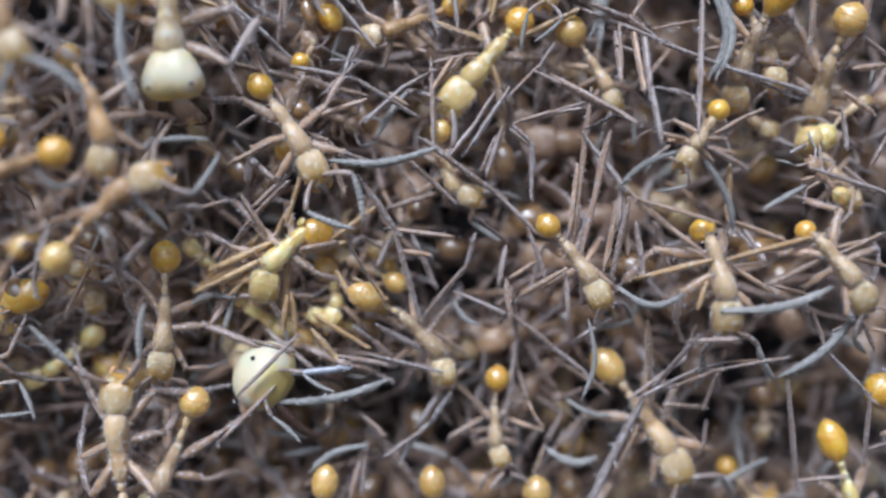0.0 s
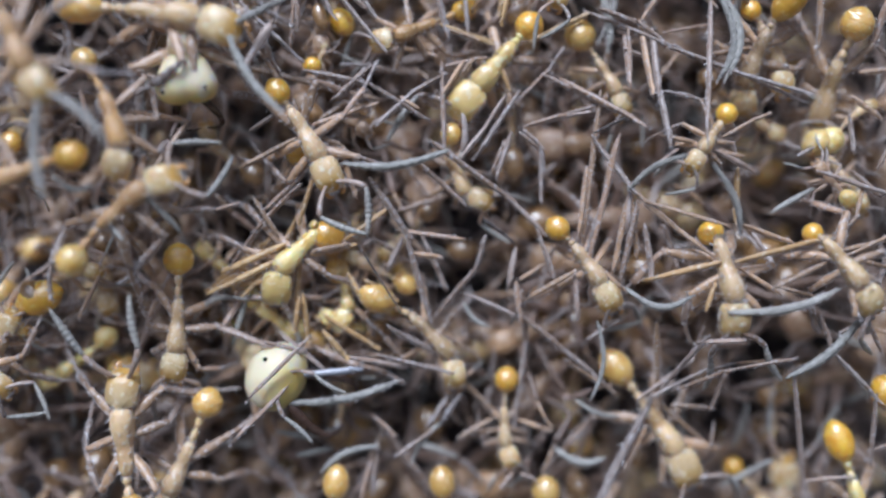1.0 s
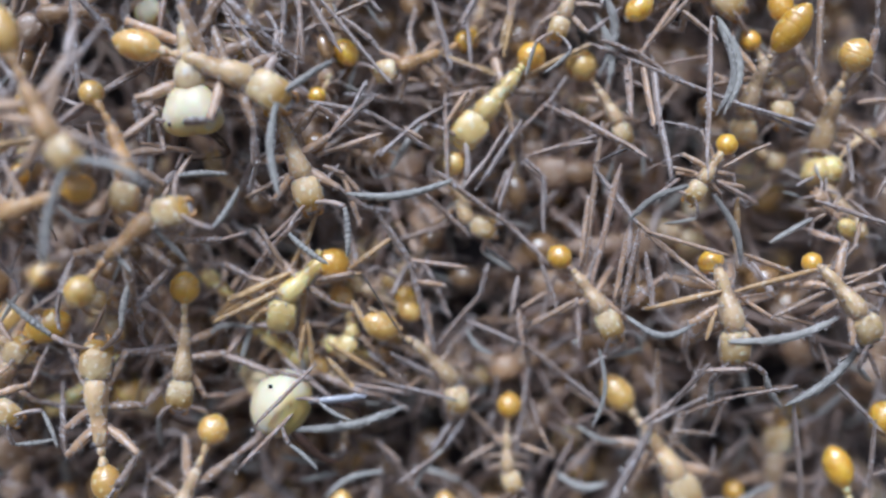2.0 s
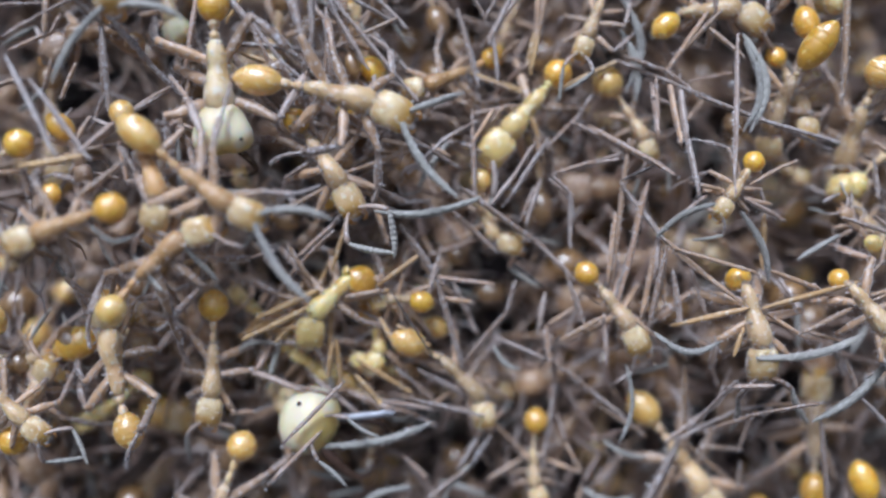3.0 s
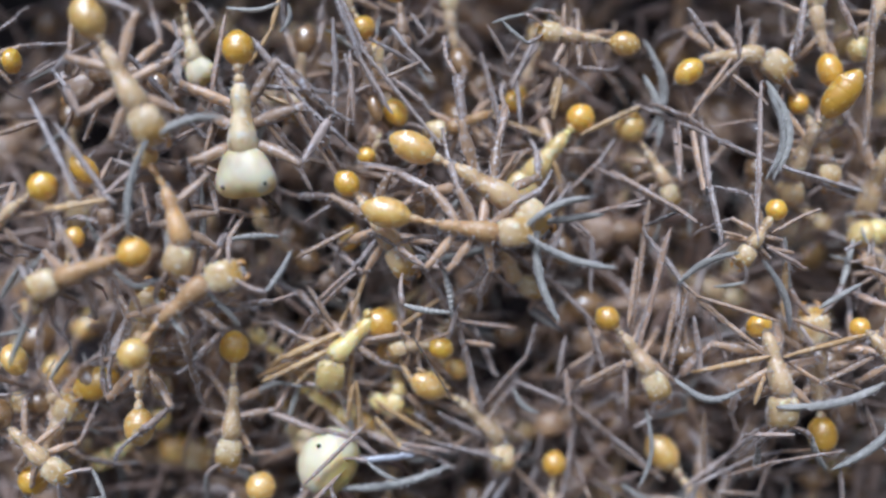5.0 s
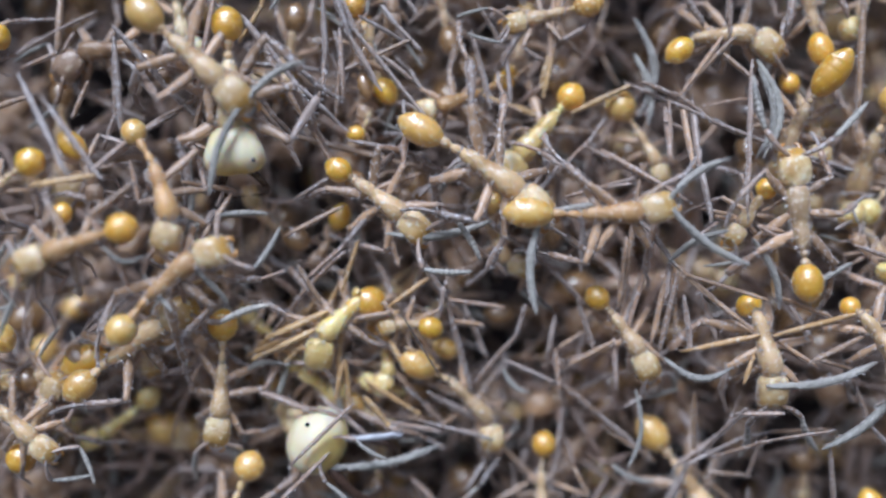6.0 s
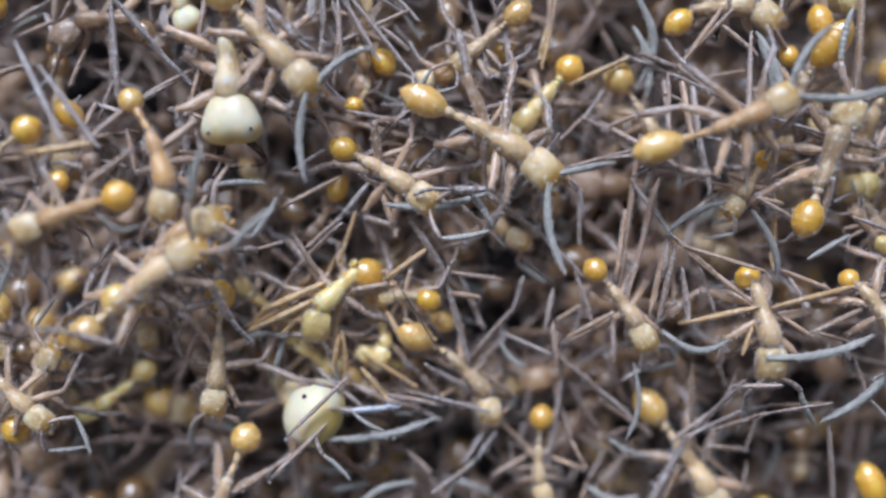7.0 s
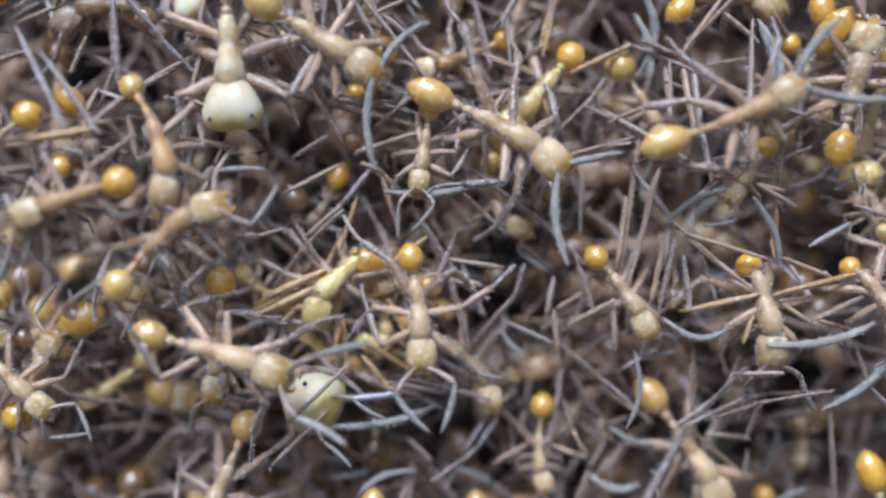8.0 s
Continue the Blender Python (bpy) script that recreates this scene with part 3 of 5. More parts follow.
ant((-6.24, 0.73, 0.22), (-7.67, 0.08, -0.38), (-8.78, -1.83, -0.38), (1.72, 2.0), "yellow", "amber", seed=8, slim=0.88)
ant((-10.73, -1.62, 1.51), (-11.8, -0.84, 1.51), (-12.81, 0.03, 1.51), (1.62, 1.44), "yellow", "honey", seed=9)
ant((-3.98, -4.27, 2.6), (-5.27, -3.84, 1.9), (-6.42, -3.41, 1.5), (1.26, 1.72), "yellow", "brown", seed=10)
ant((-7.38, -4.62, 1.87), (-6.22, -5.35, 1.87), (-5.35, -5.78, 1.87), (1.28, 1.74), "yellow", "honey", seed=11)
ant((-2.44, -1.71, 1.76), (-4.18, -0.84, 1.76), (-5.34, -0.26, 1.76), (1.16, 1.45), "tan", "honey", seed=12)
ant((3.82, 11.33, 0.2), (2.08, 9.3, 0.2), (0.62, 7.56, 0.2), (1.52, 1.57), "yellow", "amber", seed=13, slim=0.98)
ant((5.17, 1.14, -0.32), (6.7, -0.67, -0.32), (7.68, -2.25, -0.32), (1.28, 1.39), "tan", "amber", seed=14, slim=0.95)
ant((12.54, 0.9, -1.2), (13.11, -0.91, -2), (13.48, -3.25, -2), (1.4, 1.24), "tan", "amber", seed=15)
ant((17.37, 0.89, -1.59), (18.6, -0.56, -2.39), (19.77, -2.32, -2.39), (1.07, 1.07), "tan", "amber", seed=16)
ant((-3.8, -2.36, 0.0), (-1.12, -4.28, 0.9), (0.03, -6.29, 1.27), (1.5, 2.1), "tan", "honey", seed=17, slim=0.7)
ant((2.78, -6.64, 1.73), (2.67, -9.1, 1.73), (2.93, -10.64, 1.73), (1.33, 1.45), "tan", "amber", seed=18)
ant((8.42, -5.99, 1.66), (10.74, -9.14, 1.66), (11.95, -11.2, 1.66), (1.68, 2.32), "tan", "honey", seed=19, slim=0.95)
ant((-6.0, -1.0, 1.6), (-5.45, -2.3, 1.2), (-5.7, -3.5, 1.0), (1.3, 1.6), "yellow", "honey", seed=80, slim=1.1, feelers=False)
ant((-8.1, -4.0, 1.4), (-9.2, -3.3, 1.0), (-10.2, -2.2, 0.8), (1.4, 1.5), "yellow", "straw", seed=81, slim=1.0, feelers=False)
ant((13.15, 6.63, -1.85), (12.42, 5.55, -1.85), (11.61, 4.34, -1.85), (1.13, 1.13), "tan", "amber", seed=20)
ant((19.75, 11.12, -1.07), (18.95, 8.03, 0.6), (19.12, 6.04, 2.4), (1.75, 1.81), "tan", "honey", seed=21, slim=0.8)
ant((19.69, -9.69, 1.01), (20.8, -13.26, 1.01), (21.31, -15.69, 1.01), (1.54, 2.4), "yellow", "amber", seed=22)
ant((0.46, 12.21, 0.82), (-1.92, 11.05, -0.18), (-3.6, 10.49, -0.18), (1.12, 1.23), "ochre", "amber", seed=23)
ant((-5.62, 11.55, 0.42), (-6.33, 13.02, 0.42), (-6.75, 14.57, 0.42), (1.24, 1.58), "tan", "amber", seed=24)
ant((-6.86, 13.25, 0.24), (-6.72, 11.7, 0.24), (-6.64, 10.38, 0.24), (1.24, 1.41), "brown", "brown", seed=25)
ant((6.43, 10.98, 0.79), (7.85, 8.85, 0.79), (8.56, 7.42, 0.79), (1.65, 1.82), "tan", "honey", seed=26)
ant((-7.16, 6.93, 0.32), (-5.47, 6.57, 0.32), (-4.51, 6.11, 0.32), (1.13, 1.24), "brown", "brown", seed=27)
ant((-0.11, 5.93, 0.62), (0.17, 3.94, 0.62), (1.39, 2.66, 0.62), (1.13, 1.3), "tan", "honey", seed=28)
ant((3.15, 4.55, 2.09), (3.04, 6.89, 2.09), (2.86, 8.2, 2.09), (1.23, 1.93), "tan", "brown", seed=29)
ant((0.48, 0.03, 3.49), (2.52, 0.39, 3.49), (3.78, 1.17, 3.49), (1.38, 1.86), "brown", "brown", seed=30)
ant((-1.29, 2.08, 2.19), (-2.31, 0.91, 2.19), (-3.39, -0.12, 2.19), (1.17, 1.29), "tan", "brown", seed=31)
ant((-20.62, -2.34, -0.16), (-22.72, -3.04, -0.16), (-24.39, -3.32, -0.16), (1.73, 2.57), "tan", "amber", seed=32)
ant((-17.97, 0.46, 1.41), (-17.89, -1.12, 1.41), (-17.74, -2.71, 1.41), (1.15, 1.27), "tan", "brown", seed=33)
ant((-18.03, -4.48, 1.98), (-19.63, -5.8, 1.98), (-21.08, -6.67, 1.98), (1.22, 1.46), "yellow", "straw", seed=34)
ant((-23.51, -3.31, -0.26), (-22.67, -3.59, -0.26), (-21.61, -3.87, -0.26), (1.39, 1.39), "tan", "brown", seed=35)
ant((-12.33, -7.61, 0.14), (-13.73, -10.92, 0.14), (-14.66, -12.89, 0.14), (1.63, 1.68), "tan", "honey", seed=36)
ant((-5.98, -11.85, 1.1), (-6.27, -14.57, 1.1), (-6.41, -16.29, 1.1), (1.43, 2.0), "tan", "honey", seed=37)
ant((-0.55, -12.02, 1.84), (-0.26, -14.78, 1.84), (-0.12, -16.53, 1.84), (1.45, 1.92), "tan", "honey", seed=38)
ant((4.85, -12.52, 2.11), (4.99, -15.15, 2.11), (5.14, -16.9, 2.11), (1.58, 1.75), "tan", "honey", seed=39)
ant((6.81, -12.69, 3.78), (7.72, -14.74, 3.78), (8.32, -16.55, 3.78), (1.21, 1.39), "tan", "brown", seed=40)
ant((-6.12, -9.73, 3.56), (-5.82, -7.47, 3.56), (-5.52, -5.97, 3.56), (1.32, 1.98), "tan", "brown", seed=41)
ant((15.19, -11.67, 4.08), (16.55, -13.31, 4.08), (17.46, -14.82, 4.08), (1.15, 1.15), "tan", "amber", seed=42)
ant((17.19, -7.87, 4.19), (17.25, -8.78, 4.19), (17.19, -9.84, 4.19), (1.34, 1.52), "tan", "brown", seed=43)
ant((21.72, -6.97, -0.01), (23.4, -8.37, -0.01), (24.52, -9.77, -0.01), (1.79, 1.85), "tan", "amber", seed=44)
ant((16.43, 12.37, -1.55), (15.02, 9.65, -0.2), (14.81, 7.62, 1.0), (1.57, 2.93), "tan", "amber", seed=45, slim=0.75)
ant((19.57, 2.58, -0.49), (18.79, 3.41, -0.49), (18.18, 4.13, -0.49), (0.94, 1.11), "brown", "straw", seed=46)
ant((19.15, 5.62, 0.72), (20.34, 6.85, 0.72), (21.19, 7.41, 0.72), (1.42, 1.53), "tan", "straw", seed=47)
ant((13.26, 8.85, 1.6), (15.54, 6.86, 1.8), (16.82, 6.15, 2.0), (1.25, 1.42), "tan", "brown", seed=48)
ant((-23.6, -7.16, -0.64), (-22.72, -5.18, -0.64), (-22.01, -3.54, -0.64), (1.55, 1.66), "tan", "amber", seed=50)
ant((-24.94, -3.67, -1.8), (-23.35, -5.24, -1.8), (-22.01, -6.44, -1.8), (1.62, 1.73), "tan", "brown", seed=51)
ant((-20.81, -2.24, -0.06), (-19.26, -1.17, -0.06), (-17.98, -1, -0.06), (1.96, 1.45), "tan", "brown", seed=52)
ant((9.15, 13.59, -0.46), (11.42, 14.38, -0.46), (13.58, 13.92, -0.46), (1.28, 1.72), "tan", "amber", seed=53)
ant((16.3, 13.74, -0.32), (15.74, 15.88, -0.32), (15.45, 17.59, -0.32), (1.34, 1.84), "tan", "amber", seed=54)
ant((18.03, 14.93, 0.27), (18.84, 16.6, 0.27), (19.41, 18.04, 0.27), (1.29, 1.41), "tan", "straw", seed=55)
ant((15.02, 12.18, 0.49), (16.02, 10.3, 0.49), (16.6, 8.56, 0.49), (1.07, 1.19), "tan", "amber", seed=56)
ant((-10.31, 15.3, 0.68), (-10.61, 13.56, 0.68), (-10.9, 11.82, 0.68), (1.25, 1.7), "tan", "brown", seed=57)
ant((-7.31, 15.82, 0.21), (-8.23, 17.78, 0.21), (-8.51, 19.22, 0.21), (1.41, 1.24), "tan", "amber", seed=58)
ant((-5.63, 17.73, 0.06), (-5.35, 16.3, 0.06), (-5.29, 14.92, 0.06), (1.4, 1.4), "brown", "amber", seed=59)
ant((-6.62, 11.65, -0.32), (-7.04, 13.36, -0.32), (-7.18, 14.5, -0.32), (0.78, 1.5), "brown", "brown", seed=60)
ant((-7.08, 9.28, 0.07), (-6.65, 9.71, 0.07), (-6.5, 10.34, 0.07), (0.95, 1.01), "tan", "amber", seed=61)
ant((-2.32, 14.34, 1.7), (-2.76, 16.12, 1.7), (-2.91, 17.6, 1.7), (1.27, 1.74), "tan", "brown", seed=62)
ant((0.67, 12.58, 2.14), (1.42, 14.43, 2.14), (1.72, 15.92, 2.14), (1.17, 1.34), "tan", "amber", seed=63)
ant((-21.84, 7.37, -4.12), (-23.84, 5.79, -4.12), (-24.9, 4.48, -4.12), (1.44, 1.49), "tan", "amber", seed=64)
ant((-24.19, 13.58, -2.09), (-25.57, 13.86, -2.09), (-26.94, 14.41, -2.09), (1.34, 0.97), "tan", "amber", seed=65)
ant((-17.53, 12.78, -0.48), (-19.51, 13.35, -0.48), (-21.5, 12.5, -0.48), (1.11, 1.22), "brown", "brown", seed=66)
ant((-20.17, 8.23, -3.37), (-19.5, 7.16, -3.37), (-19.1, 5.95, -3.37), (1.2, 1.83), "brown", "amber", seed=67)
ant((-20.39, 4.98, -4.04), (-21.29, 2.59, -4.04), (-22.34, 1.79, -4.04), (1.03, 1.18), "tan", "amber", seed=68)
ant((-24.15, -1, -1.64), (-26.09, -1.71, -1.64), (-27.47, -2, -1.64), (1.73, 1.25), "tan", "honey", seed=69)
ant((-10.23, 3.93, 1.29), (-11.71, 4.94, 1.29), (-12.6, 6.09, 1.29), (1.44, 1.61), "tan", "brown", seed=70)
ant((-7.96, 5.14, 1.17), (-8.68, 3.67, 1.17), (-9.26, 2.78, 1.17), (1.15, 1.55), "brown", "amber", seed=71)
ant((18.45, 5.51, 0.79), (19.63, 3.92, 0.79), (20.51, 2.47, 0.79), (1.71, 1.42), "tan", "straw", seed=72)
walker_a = ant((-3.73, 9.26, -2.43), (-0.31, 7.25, -2.43), (1.75, 5.63, -2.43), (1.57, 2.58), "tan", "honey", seed=73, slim=0.86, feelers=False, say="walking over the others")
walker_b = ant((1.43, 5.28, -3.12), (5.45, 5.29, -3.12), (7.6, 5.58, -3.12), (1.55, 2.6), "ochre", "honey", seed=74, slim=0.86, feelers=False, say="walking over the others")
walker_c = ant((-7.86, 6.84, -1.25), (-5.56, 5.87, -1.25), (-3.6, 4.87, -1.25), (1.3, 1.5), "tan", "amber", seed=75, slim=0.86, feelers=True, say="walking over the others")
walker_d = ant((-15.21, 14.24, -3.74), (-12.85, 12.02, -3.74), (-11.11, 10.33, -3.74), (1.68, 2.24), "tan", "honey", seed=76, slim=0.86, feelers=False, say="walking over the others")
walker_e = ant((15.62, 4.91, -2.32), (16.61, 7.92, -2.32), (17.38, 10.16, -2.32), (1.57, 2.02), "tan", "amber", seed=77, slim=0.86, feelers=True, say="walking over the others")
walker_f = ant((-19.65, -2.12, -2.02), (-17.03, 0.21, -2.02), (-14.99, 1.69, -2.02), (1.57, 2.02), "tan", "honey", seed=78, slim=0.84, feelers=True, say="walking over the others")
walker_g = ant((-3.24, 8.62, -0.93), (-3.54, 6.38, -0.93), (-3.74, 4.84, -0.93), (1.29, 1.68), "tan", "honey", seed=79, slim=0.86, feelers=True, say="walking over the others")
walker_h = ant((-3.2, -0.19, -0.3), (-4.31, -0.11, -0.4), (-5.4, -0.31, -0.4), (1.2, 1.4), "tan", "amber", seed=49, slim=1.0, feelers=False, say="climbing out of the others")
for who, angle, reach, width, bow in ((walker_a, -55, 4.4, 0.45, 1), (walker_a, 42, 2.8, 0.38, 0), (walker_d, -52, 4.2, 0.4, 1), (walker_d, 78, 3.2, 0.4, 1),
                                       (walker_b, -25, 4.4, 0.42, 1), (walker_b, 35, 3.4, 0.4, 1)):
    long_feeler(who, angle, reach, width, bow)

# ---- legs and feelers that stand out ----
limb("lash", 0.45, (-8.21, -7.57, -0.11), (-2.75, -6.55, 0.63), bow=-1)
limb("lash", 0.45, (13.58, -2.88, -2.76), (18.62, -1.81, -1.78), bow=-1)
limb("lash", 0.4, (8.69, -2.02, -1.18), (11.48, -2.12, -2.07), bow=-2)
limb("lash", 0.48, (19.77, -3.23, -1.47), (16.25, -6.13, -1.29), bow=-1)
limb("lash", 0.48, (13.13, 12.58, -1.23), (13.13, 8.25, -1.53), bow=2)
limb("lash", 0.45, (7.15, 13.16, -0.1), (7.7, 9.93, -0.16), bow=1)
limb("lash", 0.45, (-0.79, 4.73, -1.2), (-5.4, 4.26, -1.52), bow=-1)
limb("lash", 0.32, (-10.57, -2.34, -0.21), (-13.13, -3.5, 0.33), bow=2)
limb("lash", 0.37, (12.43, 3.85, -2.84), (13.71, 0.77, -2.25), bow=1)
limb("lash", 0.32, (17.08, 2.91, -1.87), (15.16, 1.85, -2.15))
limb("lash", 0.4, (-4.14, -10.04, 1.34), (-6.74, -11.28, 1.01), bow=1)
limb("lash", 0.37, (14.52, -12.35, 3.11), (16.79, -10.85, 2.2))
limb("lash", 0.27, (-18, 3.34, -5.02), (-16.34, 3.08, -4.47), bow=-2)
limb("lash", 0.35, (10.71, 4.46, -2.87), (8.47, 2.96, -1.5), bow=1)
limb("dark", 0.19, (7.02, 5.84, -0.99), (8.45, 6.55, -1.45))
limb("dark", 0.11, (-4.46, 0.03, -1.41), (-2.8, -2.61, -0.99))
limb("dark", 0.13, (3.79, -2.06, -0.19), (2.96, -3.61, 0.74))
limb("dark", 0.21, (1.57, 1.57, -0), (2.97, 0.53, 0.11))
limb("grey", 0.32, (-11.08, -0.7, -0.02), (-9.55, 1.36, -0.41), (-7.78, 3.17, -0.7))
limb("brown", 0.32, (-8.78, 0.92, -0.4), (-9.78, 2.52, -0.63))
limb("dust", 0.37, (-3.99, 3.41, -0.55), (-2.34, 0.86, -0.21), (-1.3, -3.14, 0.52))
limb("dust", 0.32, (-0.89, 5.3, -0.43), (2.69, 2.69, 0), (4.61, 0.81, 0.18))
limb("grey", 0.27, (0.31, 0.64, -0.01), (-2.34, 1, -0.23))
limb("dust", 0.32, (-0.68, -3.09, 0.64), (1.18, -0.81, 0.17), (1.51, 0.59, 0.05))
limb("brown", 0.32, (5.89, -1.08, -0.57), (3.87, -2.24, 0.02))
limb("grey", 0.32, (-5.15, -5.34, -0.06), (-2.66, -5.78, 0.58), (0.23, -6.13, 1.83))
limb("dust", 0.37, (-0.69, -5.32, 1.3), (-2.93, -4.05, 0.27))
limb("dust", 0.32, (3.4, -2.22, 0.16), (3.77, -4.57, 1.31), (3.19, -8.8, 2.17))
limb("dust", 0.35, (3.51, -3.37, 0.61), (5.7, -5.08, 0.68), (7.4, -6.51, 1.18))
limb("dust", 0.24, (0.79, -2.23, 0.51), (3.52, -3.43, 0.64))
limb("brown", 0.27, (0.03, -6.21, 1.77), (1.99, -8.23, 2.26))
limb("brown", 0.24, (-0.4, -4.2, 1.06), (1.22, -5.38, 1.92))
limb("grey", 0.37, (9.84, 10.81, -0.62), (9.98, 7.76, -1.54), (10.29, 5.28, -2.59))
limb("dust", 0.29, (12.55, 12.33, -1.16), (12.13, 6.15, -2.04))
limb("dust", 0.29, (6.88, 11.84, -0.03), (10.54, 10.13, -0.98))
limb("grey", 0.32, (8.47, 10.62, -0.24), (8.69, 8.22, -0.9))
limb("brown", 0.32, (7.2, 7.2, -0.74), (6.47, 0.59, -0.16))
limb("grey", 0.32, (7.9, 5.19, -1.47), (6.82, -0.03, -0.49))
limb("grey", 0.32, (-12.38, 11.97, -1.49), (-9.96, 8.02, -1.1))
limb("brown", 0.35, (-10.8, 12.02, -1.29), (-9.3, 9.57, -1), (-7.74, 7.11, -0.95))
limb("brown", 0.32, (-14.92, 6.59, -2.7), (-12.96, 6.32, -1.95))
limb("brown", 0.29, (-14.6, 10.46, -1.6), (-14.95, 8.17, -1.8))
limb("brown", 0.37, (-18.6, 5.01, -4.99), (-17.01, 6.36, -4.32))
limb("grey", 0.27, (-16.86, 9.28, -2.48), (-15.04, 10.63, -1.67))
limb("brown", 0.32, (-7.85, 5.52, -0.96), (-10.24, 4.19, -1.1))
limb("dust", 0.27, (-4.29, 8.89, -0.85), (-5.88, 7.5, -0.91))
limb("dust", 0.24, (-3.7, 6.32, -0.74), (-2.1, 7.77, -0.62), (-0.61, 8.68, -0.44))
limb("grey", 0.24, (-0.61, 9.05, -0.43), (-0.44, 5.36, -0.4))
limb("dust", 0.27, (3.09, 7.69, -0.26), (1.34, 4.98, -0.29))
limb("grey", 0.27, (-1.5, 4.19, -0.42), (0.45, 2.48, -0.15))
limb("dust", 0.27, (3.36, 5.81, -0.33), (4.39, 4.98, -0.33), (4.37, 2.69, 0.08))
limb("dust", 0.27, (2.81, 5.73, -0.32), (2.18, 3.88, -0.16))
limb("grey", 0.24, (3.72, 6.25, -0.35), (6.39, 6.86, -0.62))
limb("grey", 0.37, (5.6, 8.45, -0.2), (8.82, 6.38, -1.67))
limb("dust", 0.27, (10.79, 9.94, -1.09), (13.46, 8.77, -1.5), (17.04, 7.68, -1.53))
limb("gold", 0.37, (-15.36, 1.51, -0.92), (-13.65, 2.23, -0.82))
limb("brown", 0.27, (-16.18, 1.25, -1.33), (-15.33, -0.88, 0.96))
limb("brown", 0.27, (-17.62, -1.36, -0.36), (-18.48, -3.08, -0.44))
limb("gold", 0.35, (12.46, -0.56, -2.21), (9.65, -1.39, -1.28))
limb("gold", 0.35, (13.76, -0.4, -2.34), (17.52, 0.51, -1.9))
limb("brown", 0.32, (17.79, -0.57, -1.91), (15.38, -1.62, -2.43))
limb("brown", 0.29, (12.22, -0.03, -2.12), (9.33, 2.18, -1.81))
limb("brown", 0.24, (12.75, 1.31, -2.34), (9.56, 2.31, -2))
limb("grey", 0.35, (8.23, -1.07, -1.15), (8.91, 1.98, -1.47))
limb("brown", 0.37, (10.07, -3.84, -0.61), (10.43, -7.15, 0.89))
limb("grey", 0.51, (10.05, -7.84, 1.1), (7.54, -12.83, 1.6))
limb("brown", 0.37, (9.83, -9.19, 1.44), (8.82, -11.52, 1.81))
limb("brown", 0.27, (10.74, -7.91, 1.01), (13.25, -10.04, 2.09))
limb("grey", 0.27, (13.69, -4.22, -2.57), (11.95, -4.33, -1.92))
limb("grey", 0.27, (10.48, -7.15, 0.87), (12.03, -4.27, -2.02))
limb("grey", 0.24, (11.21, -7.05, 0.53), (13.2, -5.81, -1.49), (16.43, -5.21, -1.73))
limb("dust", 0.29, (16.77, -6.56, -0.98), (17.88, -11.77, 1.15), (19.85, -11.44, 0.57))
limb("dust", 0.27, (18.7, -5.15, -1.3), (20.93, -7.31, -0.56), (20.91, -10.43, 0.18))
limb("brown", 0.29, (1.93, -8.8, 2.16), (0.41, -9.54, 1.76))
limb("brown", 0.29, (3.53, -8.79, 2.13), (5.04, -9.3, 1.71))
limb("grey", 0.24, (-0.64, -8.98, 1.53), (-2.81, -10.33, 0.69))
limb("dust", 0.27, (-0.26, -7.45, 1.76), (-1.21, -8.94, 1.33))
limb("grey", 0.48, (-3.64, -9.36, 2.35), (-1.15, -12.55, 2.84))
limb("grey", 0.4, (-9.26, -4.77, -0.16), (-11.81, -3.75, -0))
limb("gold", 0.37, (-6.38, -4.01, -0.21), (-5.37, -5.34, -0.08))
limb("gold", 0.32, (-3.39, 2.03, -0.39), (-5.17, 0.64, -0.38))
limb("gold", 0.37, (-4.98, 0.31, -0.35), (-6.78, -0.19, -0.37))
limb("gold", 0.35, (4.02, 10.59, -0.09), (6.55, 11.73, -0.02))
limb("brown", 0.27, (0.45, 9.35, -0.32), (-0.44, 8.02, -0.44))
limb("brown", 0.27, (-1.77, 7.08, -0.57), (-2.6, 7.62, -0.67))
limb("brown", 0.29, (5.88, -5.68, 0.96), (8.21, -7.15, 1.26))
limb("grey", 0.27, (-6.16, 5.53, -0.87), (-4.8, 4.44, -0.7))
limb("brown", 0.29, (-6.43, 5.66, -0.89), (-5.02, 4.72, -0.74))
limb("brown", 0.27, (21.06, 0.57, -1.51), (17.65, -0.13, -1.91))
limb("grey", 0.27, (17.85, 3.81, -1.75), (21.28, 2.74, -1.51))
limb("brown", 0.32, (-3.97, 7.19, -0.8), (-6.57, 6.35, -0.92))
limb("brown", 0.27, (13.8, 4.57, -2.21), (12.63, 4.75, -2.57))
limb("grey", 0.24, (12.62, 4.67, -2.6), (14.47, 3.77, -2.22))
limb("grey", 0.32, (-4.18, -12.44, 1.75), (-3.89, -10.13, 1.8))
limb("grey", 0.29, (-6.36, -6.22, 0.7), (-8.61, -4.22, 0.59))
limb("grey", 0.27, (-8.35, -6.84, -0.91), (-10.55, -9.04, -0.93))
limb("grey", 0.24, (-7.15, -4.31, -1.6), (-9.61, -6.76, -1.51))
limb("lash", 0.48, (7.21, 14.78, -0.22), (7.24, 10.38, -0.06), bow=2)
limb("lash", 0.43, (13.15, 12.16, -1.25), (12.77, 8.22, -1.54), bow=2)
limb("grey", 0.37, (8.22, 10.94, -0.16), (9.29, 10.89, -0.43))
limb("dust", 0.35, (-18.38, 13.86, -2.67), (-16.25, 11.38, -2.04), (-14.98, 10.06, -1.64))
limb("grey", 0.35, (-18.48, 13.16, -2.79), (-17.95, 9.59, -3.18))
